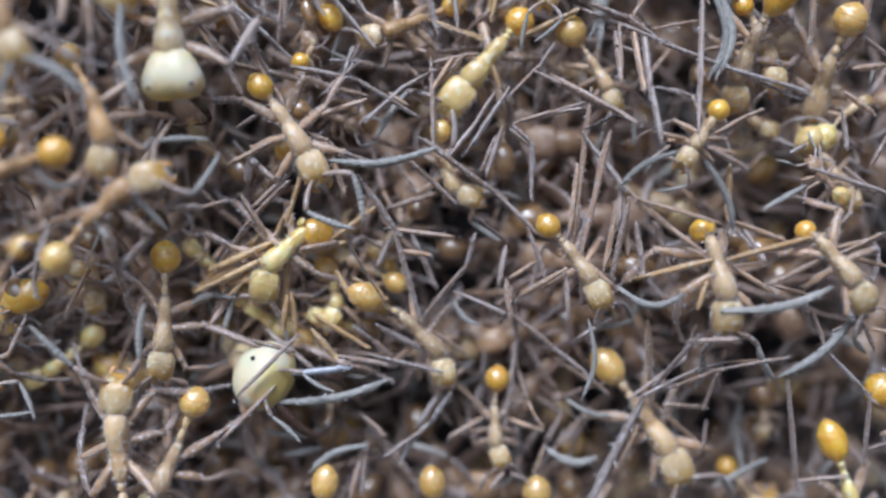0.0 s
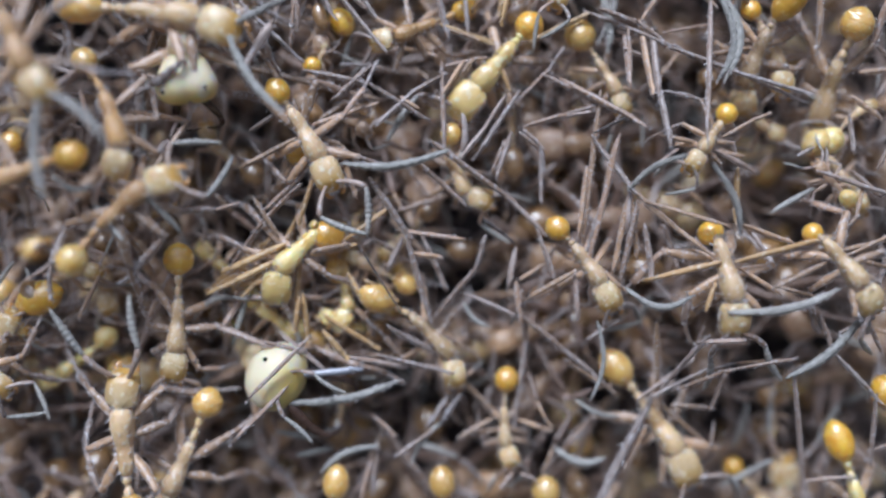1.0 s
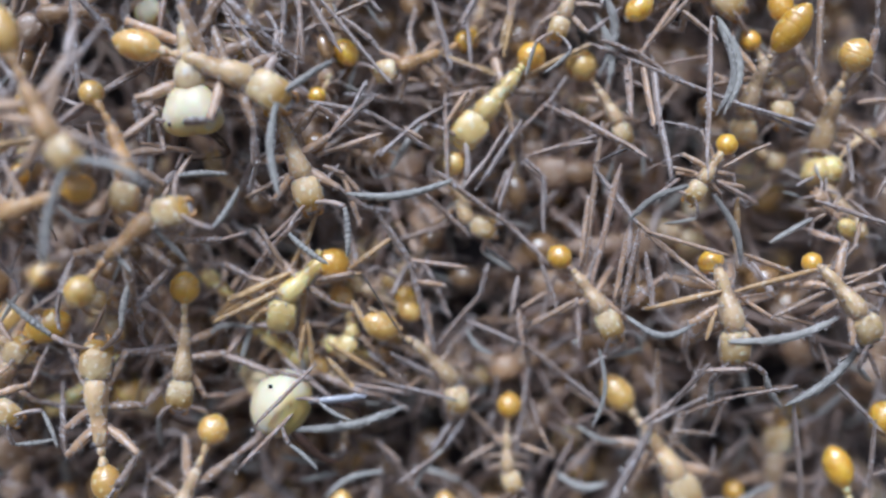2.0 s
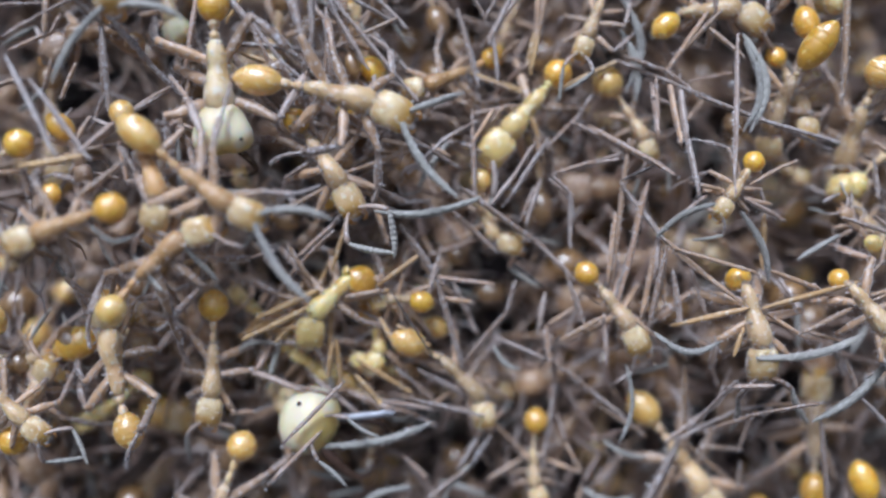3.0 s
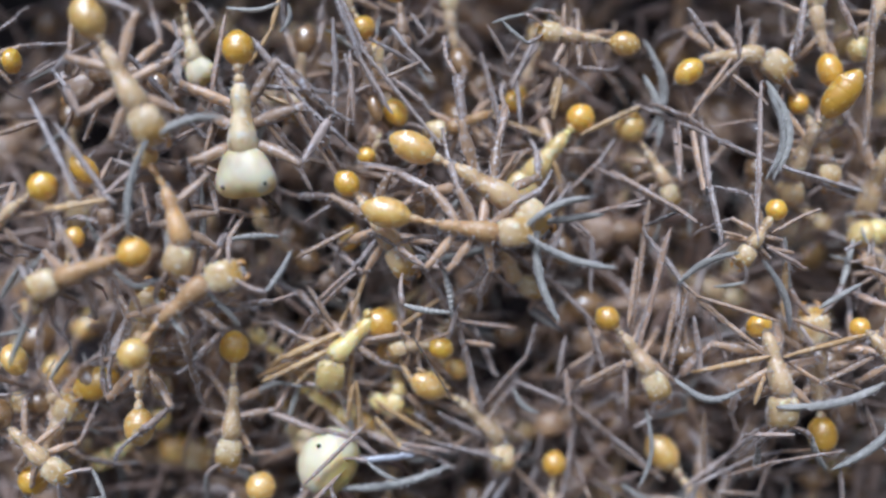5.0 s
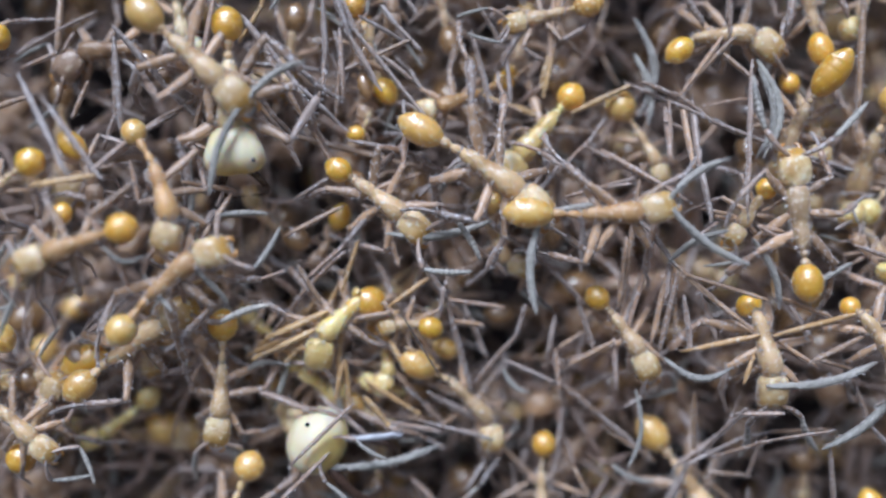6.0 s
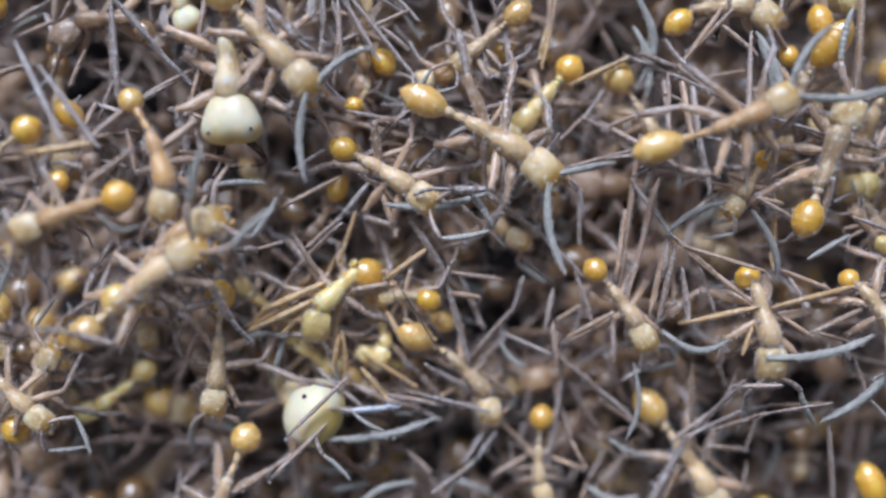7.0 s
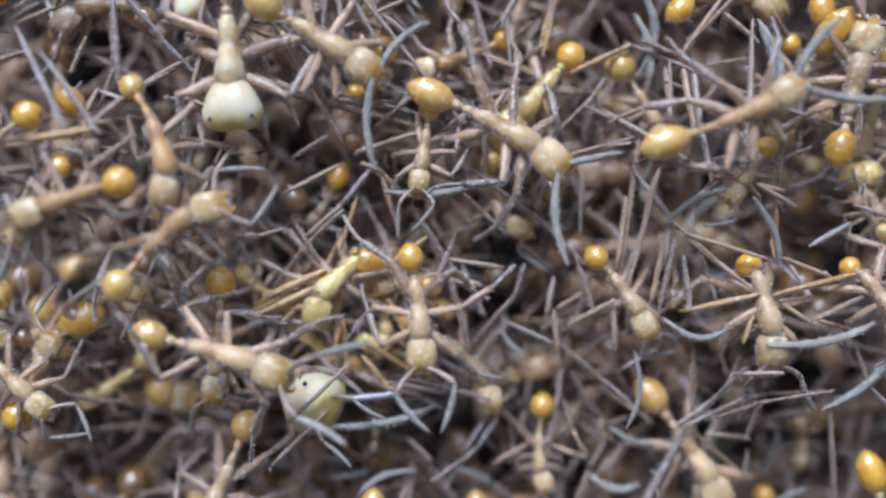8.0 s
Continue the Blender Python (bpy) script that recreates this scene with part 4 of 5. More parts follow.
limb("brown", 0.37, (-20.98, 15.56, -2.95), (-20.84, 13.07, -3.47))
limb("dust", 0.32, (-22.21, 11.03, -4.24), (-20.08, 7.05, -4.68))
limb("dust", 0.32, (-20.96, 9.95, -4.41), (-18.6, 6.81, -4.45))
limb("grey", 0.32, (-18.74, 7.07, -4.41), (-17.44, 8.65, -3.11), (-15.5, 10.18, -1.76))
limb("grey", 0.35, (-13.97, 15.57, -1.76), (-14.63, 11.44, -1.67))
limb("dust", 0.35, (-12.49, 14.78, -1.57), (-11.41, 13.15, -1.41), (-10.55, 11.37, -1.23))
limb("grey", 0.32, (-12.37, 12.52, -1.5), (-9.22, 12.42, -1.12))
limb("dust", 0.35, (-12.5, 12.02, -1.51), (-11.15, 10.1, -1.31), (-10.07, 9, -1.1))
limb("brown", 0.32, (-14.3, 10.62, -1.58), (-15.08, 8.38, -1.78))
limb("grey", 0.35, (-8.7, 15.7, -1.2), (-8.52, 12.65, -1.07))
limb("grey", 0.24, (-8.1, 14.18, -1.11), (-7.77, 13.21, -1.05), (-7.98, 10.14, -0.94))
limb("brown", 0.27, (-4.46, 13.87, -0.86), (-6.15, 13.09, -0.97))
limb("dust", 0.24, (-6.7, 14.9, -1.04), (-4.6, 13.81, -0.87))
limb("dust", 0.27, (-5.59, 12.95, -0.94), (-4.32, 11.98, -0.85))
limb("brown", 0.35, (3.22, 15.92, -0.25), (2.8, 13.09, -0.14))
limb("gold", 0.35, (2.8, 13.37, -0.15), (2.37, 11.52, -0.14))
limb("dust", 0.27, (-1.21, 14.16, -0.49), (-0.36, 11.2, -0.36))
limb("gold", 0.29, (-0.5, 11.2, -0.38), (1.65, 10.37, -0.19))
limb("grey", 0.32, (1.5, 15.34, -0.29), (0.36, 13.06, -0.3))
limb("dust", 0.29, (-8.39, 17.16, -1.2), (-7.12, 14.4, -1.05), (-3.72, 10.24, -0.81))
limb("dust", 0.29, (-12.23, 14.53, -1.53), (-10.17, 11.82, -1.2), (-7.79, 9.63, -0.93))
limb("dust", 0.32, (-7.08, 8.79, -0.92), (-4.26, 8.25, -0.84), (-1.42, 6.6, -0.52))
limb("brown", 0.32, (-15.05, 8.65, -1.72), (-12.57, 7.57, -1.61))
limb("brown", 0.35, (11.58, 14.05, -0.9), (9.58, 11.89, -0.44))
limb("brown", 0.32, (11.31, 13.36, -0.85), (12.74, 12.03, -1.2))
limb("grey", 0.43, (14.71, 17.07, -1.21), (14.42, 14.81, -1.29))
limb("grey", 0.32, (11.58, 16.03, -0.88), (11.58, 14.34, -0.9))
limb("brown", 0.37, (18.01, 16.46, -1.33), (17.83, 10.59, -1.4))
limb("jaw", 0.45, (-7.37, -6.12, -0.12), (-4.82, -5.91, 0.02))
limb("jaw", 0.37, (-6.79, -7.7, 0.71), (-4.9, -7.49, 0.87))
limb("gold", 0.6, (-9.4, -1.2, 0.1), (-10.9, -1.6, 0.0))
limb("gold", 0.5, (-9.9, -0.9, 0.3), (-10.8, -1.9, 0.1))
limb("gold", 0.36, (-7.45, -2.3, -0.1), (-7.3, -4.4, 0.2))
limb("brown", 0.42, (-6.85, 0.05, -0.6), (-5.2, 0.28, -0.7))
limb("brown", 0.3, (-10.9, -2.2, 0.2), (-8.6, 0.5, -0.2))
limb("gold", 0.45, (-9.15, -1.36, -0.35), (-10.86, -1.73, -0.14))
limb("gold", 0.32, (-9.43, -1.03, -0.34), (-10.48, -2.31, -0.23))
limb("gold", 0.35, (-7.87, -2.93, 0.38), (-7.72, 0.59, 0.3))
limb("gold", 0.32, (-6.35, -3.38, 0.65), (-4.11, -4.82, 0.97))
limb("gold", 0.53, (-12.01, -1.64, 1.05), (-9.47, 0.31, 0.37))
limb("gold", 0.35, (-12.33, -1.89, 0.46), (-9.64, -0.8, -0.32))
limb("gold", 0.29, (-9.74, -2.58, 0.5), (-7.76, 2.06, 0.27))
limb("brown", 0.32, (-1.99, -0.14, -0.08), (-0.68, -0.25, 0.04))
limb("brown", 0.35, (-5.58, 5.14, -0.81), (-4.86, 2.82, -0.55))
limb("gold", 0.29, (-6.89, 3.72, -0.74), (-7.59, 1.66, -0.49))
limb("dust", 0.32, (-6.06, 5.56, -0.87), (-7.59, 3.57, -0.76), (-9.28, 2.09, -0.54))
limb("grey", 0.37, (-18.68, 4.92, -4.99), (-17.48, 2, -3.81))
limb("gold", 0.37, (-18.92, 6.77, -4.52), (-21.37, 6.25, -4.75))
limb("brown", 0.35, (-13.01, 5.99, -2.05), (-14.24, 3.71, -2.84), (-15.58, 2.56, -3.07))
limb("brown", 0.35, (7.92, 5.28, -1.47), (7.55, 3.43, -0.99))
limb("dust", 0.32, (7.61, 3.21, -0.96), (6.64, 0.09, -0.37))
limb("dust", 0.37, (-8.67, 17.21, -1.22), (-7.27, 13.89, -1.05), (-6.01, 11.66, -0.94))
limb("grey", 0.32, (-7.83, 14.16, -1.09), (-7.61, 11.37, -0.97))
limb("brown", 0.32, (11.06, 13.97, -0.79), (9.51, 11.76, -0.43))
limb("dust", 0.35, (1.65, 15.05, -0.27), (0.22, 12.9, -0.31))
limb("brown", 0.35, (2.92, 16.61, -0.31), (2.66, 13.22, -0.15))
limb("gold", 0.35, (2.66, 13.36, -0.15), (2.24, 11.79, -0.14))
limb("brown", 0.37, (-4.49, 7.82, 0.55), (-11.37, 9.49, 0.04))
limb("brown", 0.35, (9.32, 11.2, -0.41), (9.63, 7.72, -1.45))
limb("brown", 0.35, (8.61, 2.63, -0.99), (7.97, -0.8, -0.58))
limb("brown", 0.32, (8.82, 2.63, -1.04), (9.02, -0.11, -0.59))
limb("brown", 0.29, (8.96, 2.73, -1.78), (10.8, 1.05, -2))
limb("dust", 0.32, (8.78, 2.87, -1.6), (7.03, 5.25, -0.92))
limb("dust", 0.25, (-3.87, 6.43, -0.3), (-2.62, 7.12, -0.3), (-2.0, 7.96, -0.3))
limb("dust", 0.25, (-2.0, 7.96, -0.3), (-0.53, 8.65, -0.3))
limb("dust", 0.22, (-0.53, 8.65, -0.3), (-0.45, 5.31, -0.3))
limb("dust", 0.25, (-5.66, 7.77, 0.3), (-4.96, 8.48, 0.3), (-4.06, 9.75, 0.3))
limb("grey", 0.28, (-0.39, 9.27, 0.0), (1.43, 9.69, 0.0))
limb("brown", 0.31, (-0.25, 8.11, -0.2), (0.86, 9.42, -0.2))
limb("gold", 0.31, (-0.25, 11.13, 0.2), (1.71, 10.57, 0.2))
limb("brown", 0.39, (-6.72, 6.63, 0.2), (-5.45, 7.39, 0.2), (-4.33, 7.28, 0.2))
limb("dust", 0.25, (-0.81, 5.31, -0.3), (0.31, 4.48, -0.3))
limb("dust", 0.28, (0.44, 4.75, -0.4), (1.56, 6.08, -0.4), (2.53, 7.66, -0.4))
limb("brown", 0.37, (2.7, 8.2, 0.3), (2.99, 7.07, 0.3))
limb("gold", 0.31, (2.36, 9.3, 0.2), (2.75, 8.18, 0.2))
limb("grey", 0.25, (3.82, 6.25, -0.6), (5.7, 6.8, -0.6), (7.08, 7.22, -0.6))
limb("grey", 0.33, (4.63, 8.67, -0.2), (7.28, 7.42, -0.2))
limb("dust", 0.25, (3.5, 6.0, -0.4), (4.33, 5.17, -0.4), (4.47, 3.97, -0.4))
limb("dust", 0.28, (1.98, 3.99, -0.2), (2.54, 5.47, -0.2))
limb("brown", 0.30, (-6.57, 5.66, -0.9), (-5.61, 5.25, -0.9), (-4.92, 4.48, -0.9))
limb("grey", 0.17, (5.51, 10.15, 0.2), (4.81, 9.16, 0.2), (3.4, 7.76, 0.2))
limb("dust", 0.22, (1.01, 6.75, 0.0), (1.62, 7.45, 0.0))
limb("grey", 0.23, (-1.81, 7.79, 0.4), (-0.82, 7.23, 0.4))
limb("grey", 0.30, (7.33, 11.87, -0.8), (8.98, 11.32, -0.8), (10.49, 10.22, -0.8))
limb("grey", 0.28, (8.6, 10.81, -0.6), (8.74, 8.32, -0.6))
limb("grey", 0.22, (8.46, 9.98, -0.6), (9.57, 9.57, -0.6))
limb("grey", 0.17, (10.58, 10.86, -0.4), (12.8, 11.27, -0.4))
limb("dust", 0.25, (10.88, 10.06, -0.9), (11.71, 9.51, -0.9), (12.53, 9.24, -0.9))
limb("dust", 0.25, (12.46, 9.18, -1.2), (14.09, 8.63, -1.2), (16.83, 7.4, -1.2))
limb("brown", 0.28, (12.85, 9.79, -0.2), (14.95, 10.21, -0.2))
limb("brown", 0.24, (10.19, 5.58, -1.6), (11.68, 5.31, -1.6))
limb("grey", 0.24, (9.55, 3.89, -1.4), (10.77, 4.92, -1.4))
limb("brown", 0.24, (13.11, 5.56, -1.8), (14.46, 6.37, -1.8), (15.27, 6.64, -1.8))
limb("grey", 0.27, (12.89, 4.85, -1.6), (14.38, 3.95, -1.6))
limb("dust", 0.25, (16.97, 4.71, -0.8), (17.65, 5.04, -0.8))
limb("brown", 0.39, (20.38, 8.95, -0.2), (21.86, 9.09, -0.2))
limb("brown", 0.33, (19.88, 7.66, -0.4), (21.13, 6.69, -0.4))
limb("grey", 0.25, (20.63, 10.4, -0.6), (21.68, 9.57, -0.6))
limb("grey", 0.25, (19.45, 6.64, -0.8), (19.72, 4.93, -0.8))
limb("grey", 0.27, (20.87, 4.14, -1.0), (21.5, 5.38, -1.0))
limb("brown", 0.34, (18.59, 12.5, 0.6), (18.62, 10.51, 0.6))
limb("grey", 0.37, (-2.7, 2.04, 1.2), (-0.92, 2.61, 1.2))
limb("grey", 0.34, (-4.51, 0.26, 0.6), (-4.08, 0.6, 0.6), (-2.89, 0.03, 0.6))
limb("grey", 0.34, (-2.6, 0.59, 0.5), (-3.22, -0.82, 0.5))
limb("grey", 0.34, (-1.54, 0.6, 0.9), (-0.4, -1.82, 0.9))
limb("grey", 0.34, (3.12, 0.03, 0.2), (2.84, -1.66, 0.2))
limb("grey", 0.34, (3.18, -1.66, 0.3), (3.44, -3.49, 0.3))
limb("grey", 0.28, (4.21, 0.86, -0.2), (5.05, -1.37, -0.2))
limb("brown", 0.30, (6.6, 3.91, -0.5), (6.26, 1.0, -0.5))
limb("grey", 0.28, (6.01, -1.09, -0.3), (6.23, -3.17, -0.3))
limb("brown", 0.28, (7.22, -0.8, -0.6), (8.46, -1.91, -0.6))
limb("grey", 0.30, (8.67, 3.04, -1.0), (8.56, 1.26, -1.0))
limb("grey", 0.33, (9.33, 1.12, -1.1), (9.74, -1.34, -1.1))
limb("grey", 0.27, (10.31, 1.12, -1.0), (11.0, -0.66, -1.0))
limb("brown", 0.28, (3.42, -1.38, 0.4), (4.54, -0.68, 0.4))
limb("gold", 0.30, (12.17, -2.79, -2.0), (12.52, -1.58, -2.0))
limb("gold", 0.36, (13.91, 3.87, -1.0), (13.77, 1.67, -1.0))
limb("brown", 0.30, (14.25, 1.25, -1.6), (16.28, 0.43, -1.6))
limb("grey", 0.24, (14.46, 0.84, -1.8), (15.0, 0.03, -1.8))
limb("brown", 0.24, (13.86, -0.91, -2.0), (15.53, -1.91, -2.0))
limb("brown", 0.30, (18.39, 0.57, -1.4), (19.61, 1.66, -1.4), (19.88, 3.02, -1.4))
limb("brown", 0.27, (18.95, -0.19, -1.7), (20.98, 0.7, -1.7))
limb("brown", 0.24, (19.44, -0.38, -1.5), (21.28, -0.79, -1.5))
limb("grey", 0.30, (19.5, 3.87, -1.0), (20.87, 2.77, -1.0))
limb("brown", 0.25, (16.01, -1.75, -1.2), (17.51, -2.16, -1.2))
limb("grey", 0.27, (18.93, -3.92, -1.4), (20.29, -3.24, -1.4))
limb("grey", 0.28, (-9.31, -4.57, -0.2), (-7.5, -5.05, -0.2))
limb("grey", 0.23, (-3.5, -5.33, 0.4), (-0.4, -6.04, 0.4))
limb("grey", 0.29, (-4.15, -8.48, 1.5), (-3.0, -9.49, 1.5))
limb("dust", 0.29, (0.32, -7.44, 1.3), (-0.55, -8.74, 1.3))
limb("grey", 0.35, (-4.78, -12.79, 2.0), (-4.2, -10.75, 2.0))
limb("dust", 0.26, (2.49, -12.17, 1.6), (3.06, -11.53, 1.6))
limb("dust", 0.26, (3.5, -11.48, 1.6), (4.22, -11.82, 1.6))
limb("grey", 0.25, (6.77, -4.39, 0.2), (8.18, -3.49, 0.2))
limb("dust", 0.26, (9.52, -7.34, 0.6), (11.93, -5.64, 0.6), (12.64, -3.94, 0.6))
limb("grey", 0.20, (10.05, -7.31, 0.4), (12.59, -6.04, 0.4), (14.28, -5.62, 0.4))
limb("brown", 0.17, (14.28, -5.62, 0.4), (16.96, -5.48, 0.4))
limb("grey", 0.40, (13.03, -4.83, 1.0), (14.74, -4.68, 1.0))
limb("brown", 0.31, (11.24, -7.78, 0.7), (13.09, -7.92, 0.7))
limb("grey", 0.25, (13.04, -7.89, 0.5), (13.6, -6.53, 0.5), (14.03, -5.91, 0.5))
limb("grey", 0.23, (13.27, -10.05, 1.4), (13.42, -8.9, 1.4))
limb("grey", 0.25, (18.03, -3.27, -0.9), (18.58, -4.65, -0.9))
limb("grey", 0.23, (20.91, -10.13, 0.4), (22.13, -9.71, 0.4))
limb("grey", 0.25, (20.63, -3.71, -0.6), (21.18, -4.95, -0.6))
limb("dust", 0.21, (-22.7, 12.59, -3.4), (-21.37, 13.4, -3.4), (-19.24, 14.49, -3.4))
limb("grey", 0.24, (-22.51, 11.95, -3.2), (-20.64, 12.78, -3.2), (-20.24, 13.59, -3.2))
limb("grey", 0.30, (-18.48, 12.59, -2.8), (-18.32, 9.89, -2.8), (-18.85, 8.26, -2.8))
limb("brown", 0.30, (-19.9, 11.31, -2.2), (-20.57, 9.8, -2.2))
limb("brown", 0.30, (-24.19, 9.95, -3.0), (-22.58, 10.58, -3.0))
limb("grey", 0.32, (-18.84, 7.42, -3.2), (-17.51, 8.37, -3.2))
limb("brown", 0.30, (-14.36, 10.86, -1.8), (-15.03, 8.37, -1.8))
limb("brown", 0.39, (-16.33, 12.47, -1.2), (-14.23, 11.92, -1.2))
limb("brown", 0.28, (-12.22, 11.21, -1.4), (-10.67, 9.14, -1.4))
limb("gold", 0.34, (-11.87, 12.1, -1.1), (-9.9, 11.27, -1.1))
limb("grey", 0.25, (-15.13, 6.79, -1.9), (-13.33, 6.3, -1.9), (-13.6, 5.56, -1.9))
limb("grey", 0.25, (-9.86, 5.95, -1.0), (-8.47, 6.94, -1.0))
limb("grey", 0.27, (-17.56, 7.44, -3.0), (-17.14, 5.69, -3.0))
limb("grey", 0.27, (-18.9, 6.09, -2.6), (-17.67, 5.83, -2.6))
limb("gold", 0.34, (-11.33, 16.85, -1.2), (-11.74, 15.45, -1.2), (-12.7, 13.76, -1.2))
limb("dust", 0.28, (-5.74, 15.61, -0.7), (-5.17, 14.77, -0.7), (-3.89, 13.5, -0.7))
limb("grey", 0.23, (-7.83, 12.32, -0.8), (-6.84, 12.75, -0.8))
limb("grey", 0.25, (-4.76, 16.32, -0.7), (-4.04, 15.28, -0.7))
limb("grey", 0.23, (-5.67, 7.82, -0.8), (-4.55, 8.82, -0.8))
limb("dust", 0.26, (-1.2, 14.13, -0.5), (-0.46, 11.1, -0.5))
limb("brown", 0.26, (-0.46, 11.11, -0.4), (1.11, 10.55, -0.4))
limb("dust", 0.26, (0.68, 11.03, -0.4), (0.53, 12.88, -0.4))
limb("dust", 0.23, (-0.93, 15.67, -0.6), (0.08, 13.98, -0.6), (0.78, 15.12, -0.6))
limb("grey", 0.39, (9.03, 16.51, -1.0), (10.17, 14.98, -1.0))
limb("grey", 0.25, (11.42, 16.67, -1.0), (11.43, 15.13, -1.0))
limb("grey", 0.36, (16.4, 17.09, -1.2), (17.31, 15.42, -1.2))
limb("lash", 0.31, (0.6, -2.73, 0.8), (1.88, -3.84, 0.8), bow=-1)
limb("lash", 0.38, (-8.86, -9.44, 2.0), (-5.94, -9.15, 2.0), bow=-1)
limb("lash", 0.35, (-8.01, -10.65, 2.2), (-6.26, -10.29, 2.2))
limb("lash", 0.26, (-0.55, -8.75, 1.4), (-2.19, -10.97, 1.4), bow=1)
limb("lash", 0.25, (7.28, -3.88, -0.2), (6.86, -7.36, -0.2), bow=2)
limb("lash", 0.50, (5.56, -10.46, 2.0), (7.92, -10.75, 2.0), bow=-1)
limb("lash", 0.29, (6.53, -7.83, 1.6), (8.61, -8.5, 1.6), bow=-1)
limb("lash", 0.28, (-13.66, 16.39, -1.4), (-11.3, 16.69, -1.4), bow=-1)
limb("lash", 0.28, (-11.18, 15.4, -1.2), (-10.91, 16.69, -1.2), bow=1)
limb("lash", 0.33, (-14.88, 7.5, -2.4), (-15.19, 3.13, -2.4), bow=1)

limb("gold", 0.42, (-8.6, 0.3, -0.6), (-11.2, -1.0, -0.8))
limb("gold", 0.36, (-8.5, -0.3, -0.6), (-11.8, -2.0, -0.8))
limb("gold", 0.34, (-5.2, -1.2, 0.0), (-4.5, -2.6, 0.0))
limb("gold", 0.34, (-7.6, -2.4, -0.5), (-7.9, -3.9, -0.3))
limb("gold", 0.36, (-4.3, -1.5, -0.2), (-3.0, -2.4, 0.0))

# ---- ways of the walking ants: seconds, mm right, mm up, depth, heading ----
stretched = walker_a[1][3]
stretched.matrix_basis = Matrix.Translation(stretched.matrix_basis.translation) @ Matrix.Rotation(radians(42), 4, "Z") @ Matrix.Translation(-stretched.matrix_basis.translation) @ stretched.matrix_basis
WAYS = []
WAYS.append((walker_a, (
    (0, -17.22, 12.65, -4.39, -19.4),
    (0.5, -15.27, 11.18, -3.76, -23.8),
    (1, -13.49, 11.03, -3.54, -7.5),
    (1.5, -12.72, 10.3, -3.49, -19.2),
    (2.8, -7.83, 9.99, -2.94, -16.6),
    (3, -6.97, 9.79, -2.93, -13.3),
    (3.5, -5.49, 8.03, -2.9, -26.0),
    (4, -3.33, 8.42, -2.76, -25.1),
    (4.2, -2.21, 7.75, -2.63, -26.4),
    (5.3, -0.75, 7.62, -2.47, -33.3),
    (5.5, -0.39, 7.4, -2.44, -35.5),
    (6, -0.31, 7.25, -2.43, -33.5),
    (6.5, -0.12, 7.17, -2.42, -31.7),
    (7, 0.06, 7.46, -2.4, -29.4),
    (7.5, 0.34, 7.44, -2.38, -33.6),
    (8, 0.41, 7.24, -2.38, -27.7),
)))
WAYS.append((walker_b, (
    (0, -19.32, 10.67, -6.29, -74.7),
    (0.5, -19.36, 9.85, -6.56, -72.0),
    (1, -19.1, 9.06, -6.67, -66.8),
    (1.5, -18.75, 8.06, -6.76, -64.3),
    (2.8, -14.82, 5.8, -5.84, -51.4),
    (3, -12.95, 5.18, -4.76, -36.9),
    (3.5, -12.33, 5.62, -4.45, -30.7),
    (4, -9.04, 6.21, -3.66, -0.5),
    (4.2, -8.09, 5.94, -3.58, 0.7),
    (5.3, 0.24, 5.17, -2.95, -10.4),
    (5.5, 1.37, 4.72, -2.88, -8.3),
    (6, 5.45, 5.29, -3.12, 2.8),
    (6.5, 8.38, 7.09, -3.82, 6.2),
    (7, 11.21, 8.27, -4.16, 21.9),
    (7.5, 12.01, 8.7, -4.11, 27.4),
    (8, 11.44, 7.97, -4.23, 23.6),
)))
WAYS.append((walker_c, (
    (0, -7.38, 5.8, -1.34, -56.9),
    (0.5, -7.35, 5.65, -1.34, -59.0),
    (1, -7.23, 5.69, -1.33, -58.9),
    (1.5, -7.58, 5.87, -1.35, -68.1),
    (2.8, -8.51, 6.93, -1.39, -67.3),
    (3, -7.86, 6.69, -1.37, -56.4),
    (3.5, -7.39, 6.04, -1.35, -57.2),
    (4, -7.23, 5.88, -1.34, -60.6),
    (4.2, -7.48, 5.45, -1.34, -65.0),
    (5.3, -5.8, 5.92, -1.27, -46.5),
    (5.5, -5.57, 5.75, -1.25, -41.9),
    (6, -5.76, 5.97, -1.27, -36.2),
    (6.5, -5.56, 5.87, -1.25, -24.8),
    (7, -5.28, 5.77, -1.23, -30.7),
    (7.5, -5.14, 5.7, -1.22, -39.1),
    (7.7, -4.82, 3.53, -2.02, -60.0),
    (8, -3.66, -1.43, -2.74, -82.8),
)))
WAYS.append((walker_d, (
    (0, -17.31, 17.71, -4.36, -86.1),
    (1.5, -17.59, 18.25, -4.36, -86.3),
    (3, -17.83, 16.65, -4.51, -80.6),
    (3.5, -18.65, 15.58, -4.75, -80.8),
    (4, -19.53, 15.86, -4.87, -81.9),
    (4.2, -19.47, 15.5, -4.91, -80.6),
    (5.3, -17.13, 11.8, -4.59, -57.0),
    (5.5, -16.53, 12.21, -4.36, -59.4),
    (6, -14.24, 12.23, -3.88, -41.8),
    (6.5, -12.85, 12.02, -3.74, -43.6),
    (7, -10.86, 11.71, -3.49, -45.6),
    (7.5, -9.77, 11.47, -3.32, -56.1),
    (8, -8.38, 11.29, -3.2, -31.3),
)))
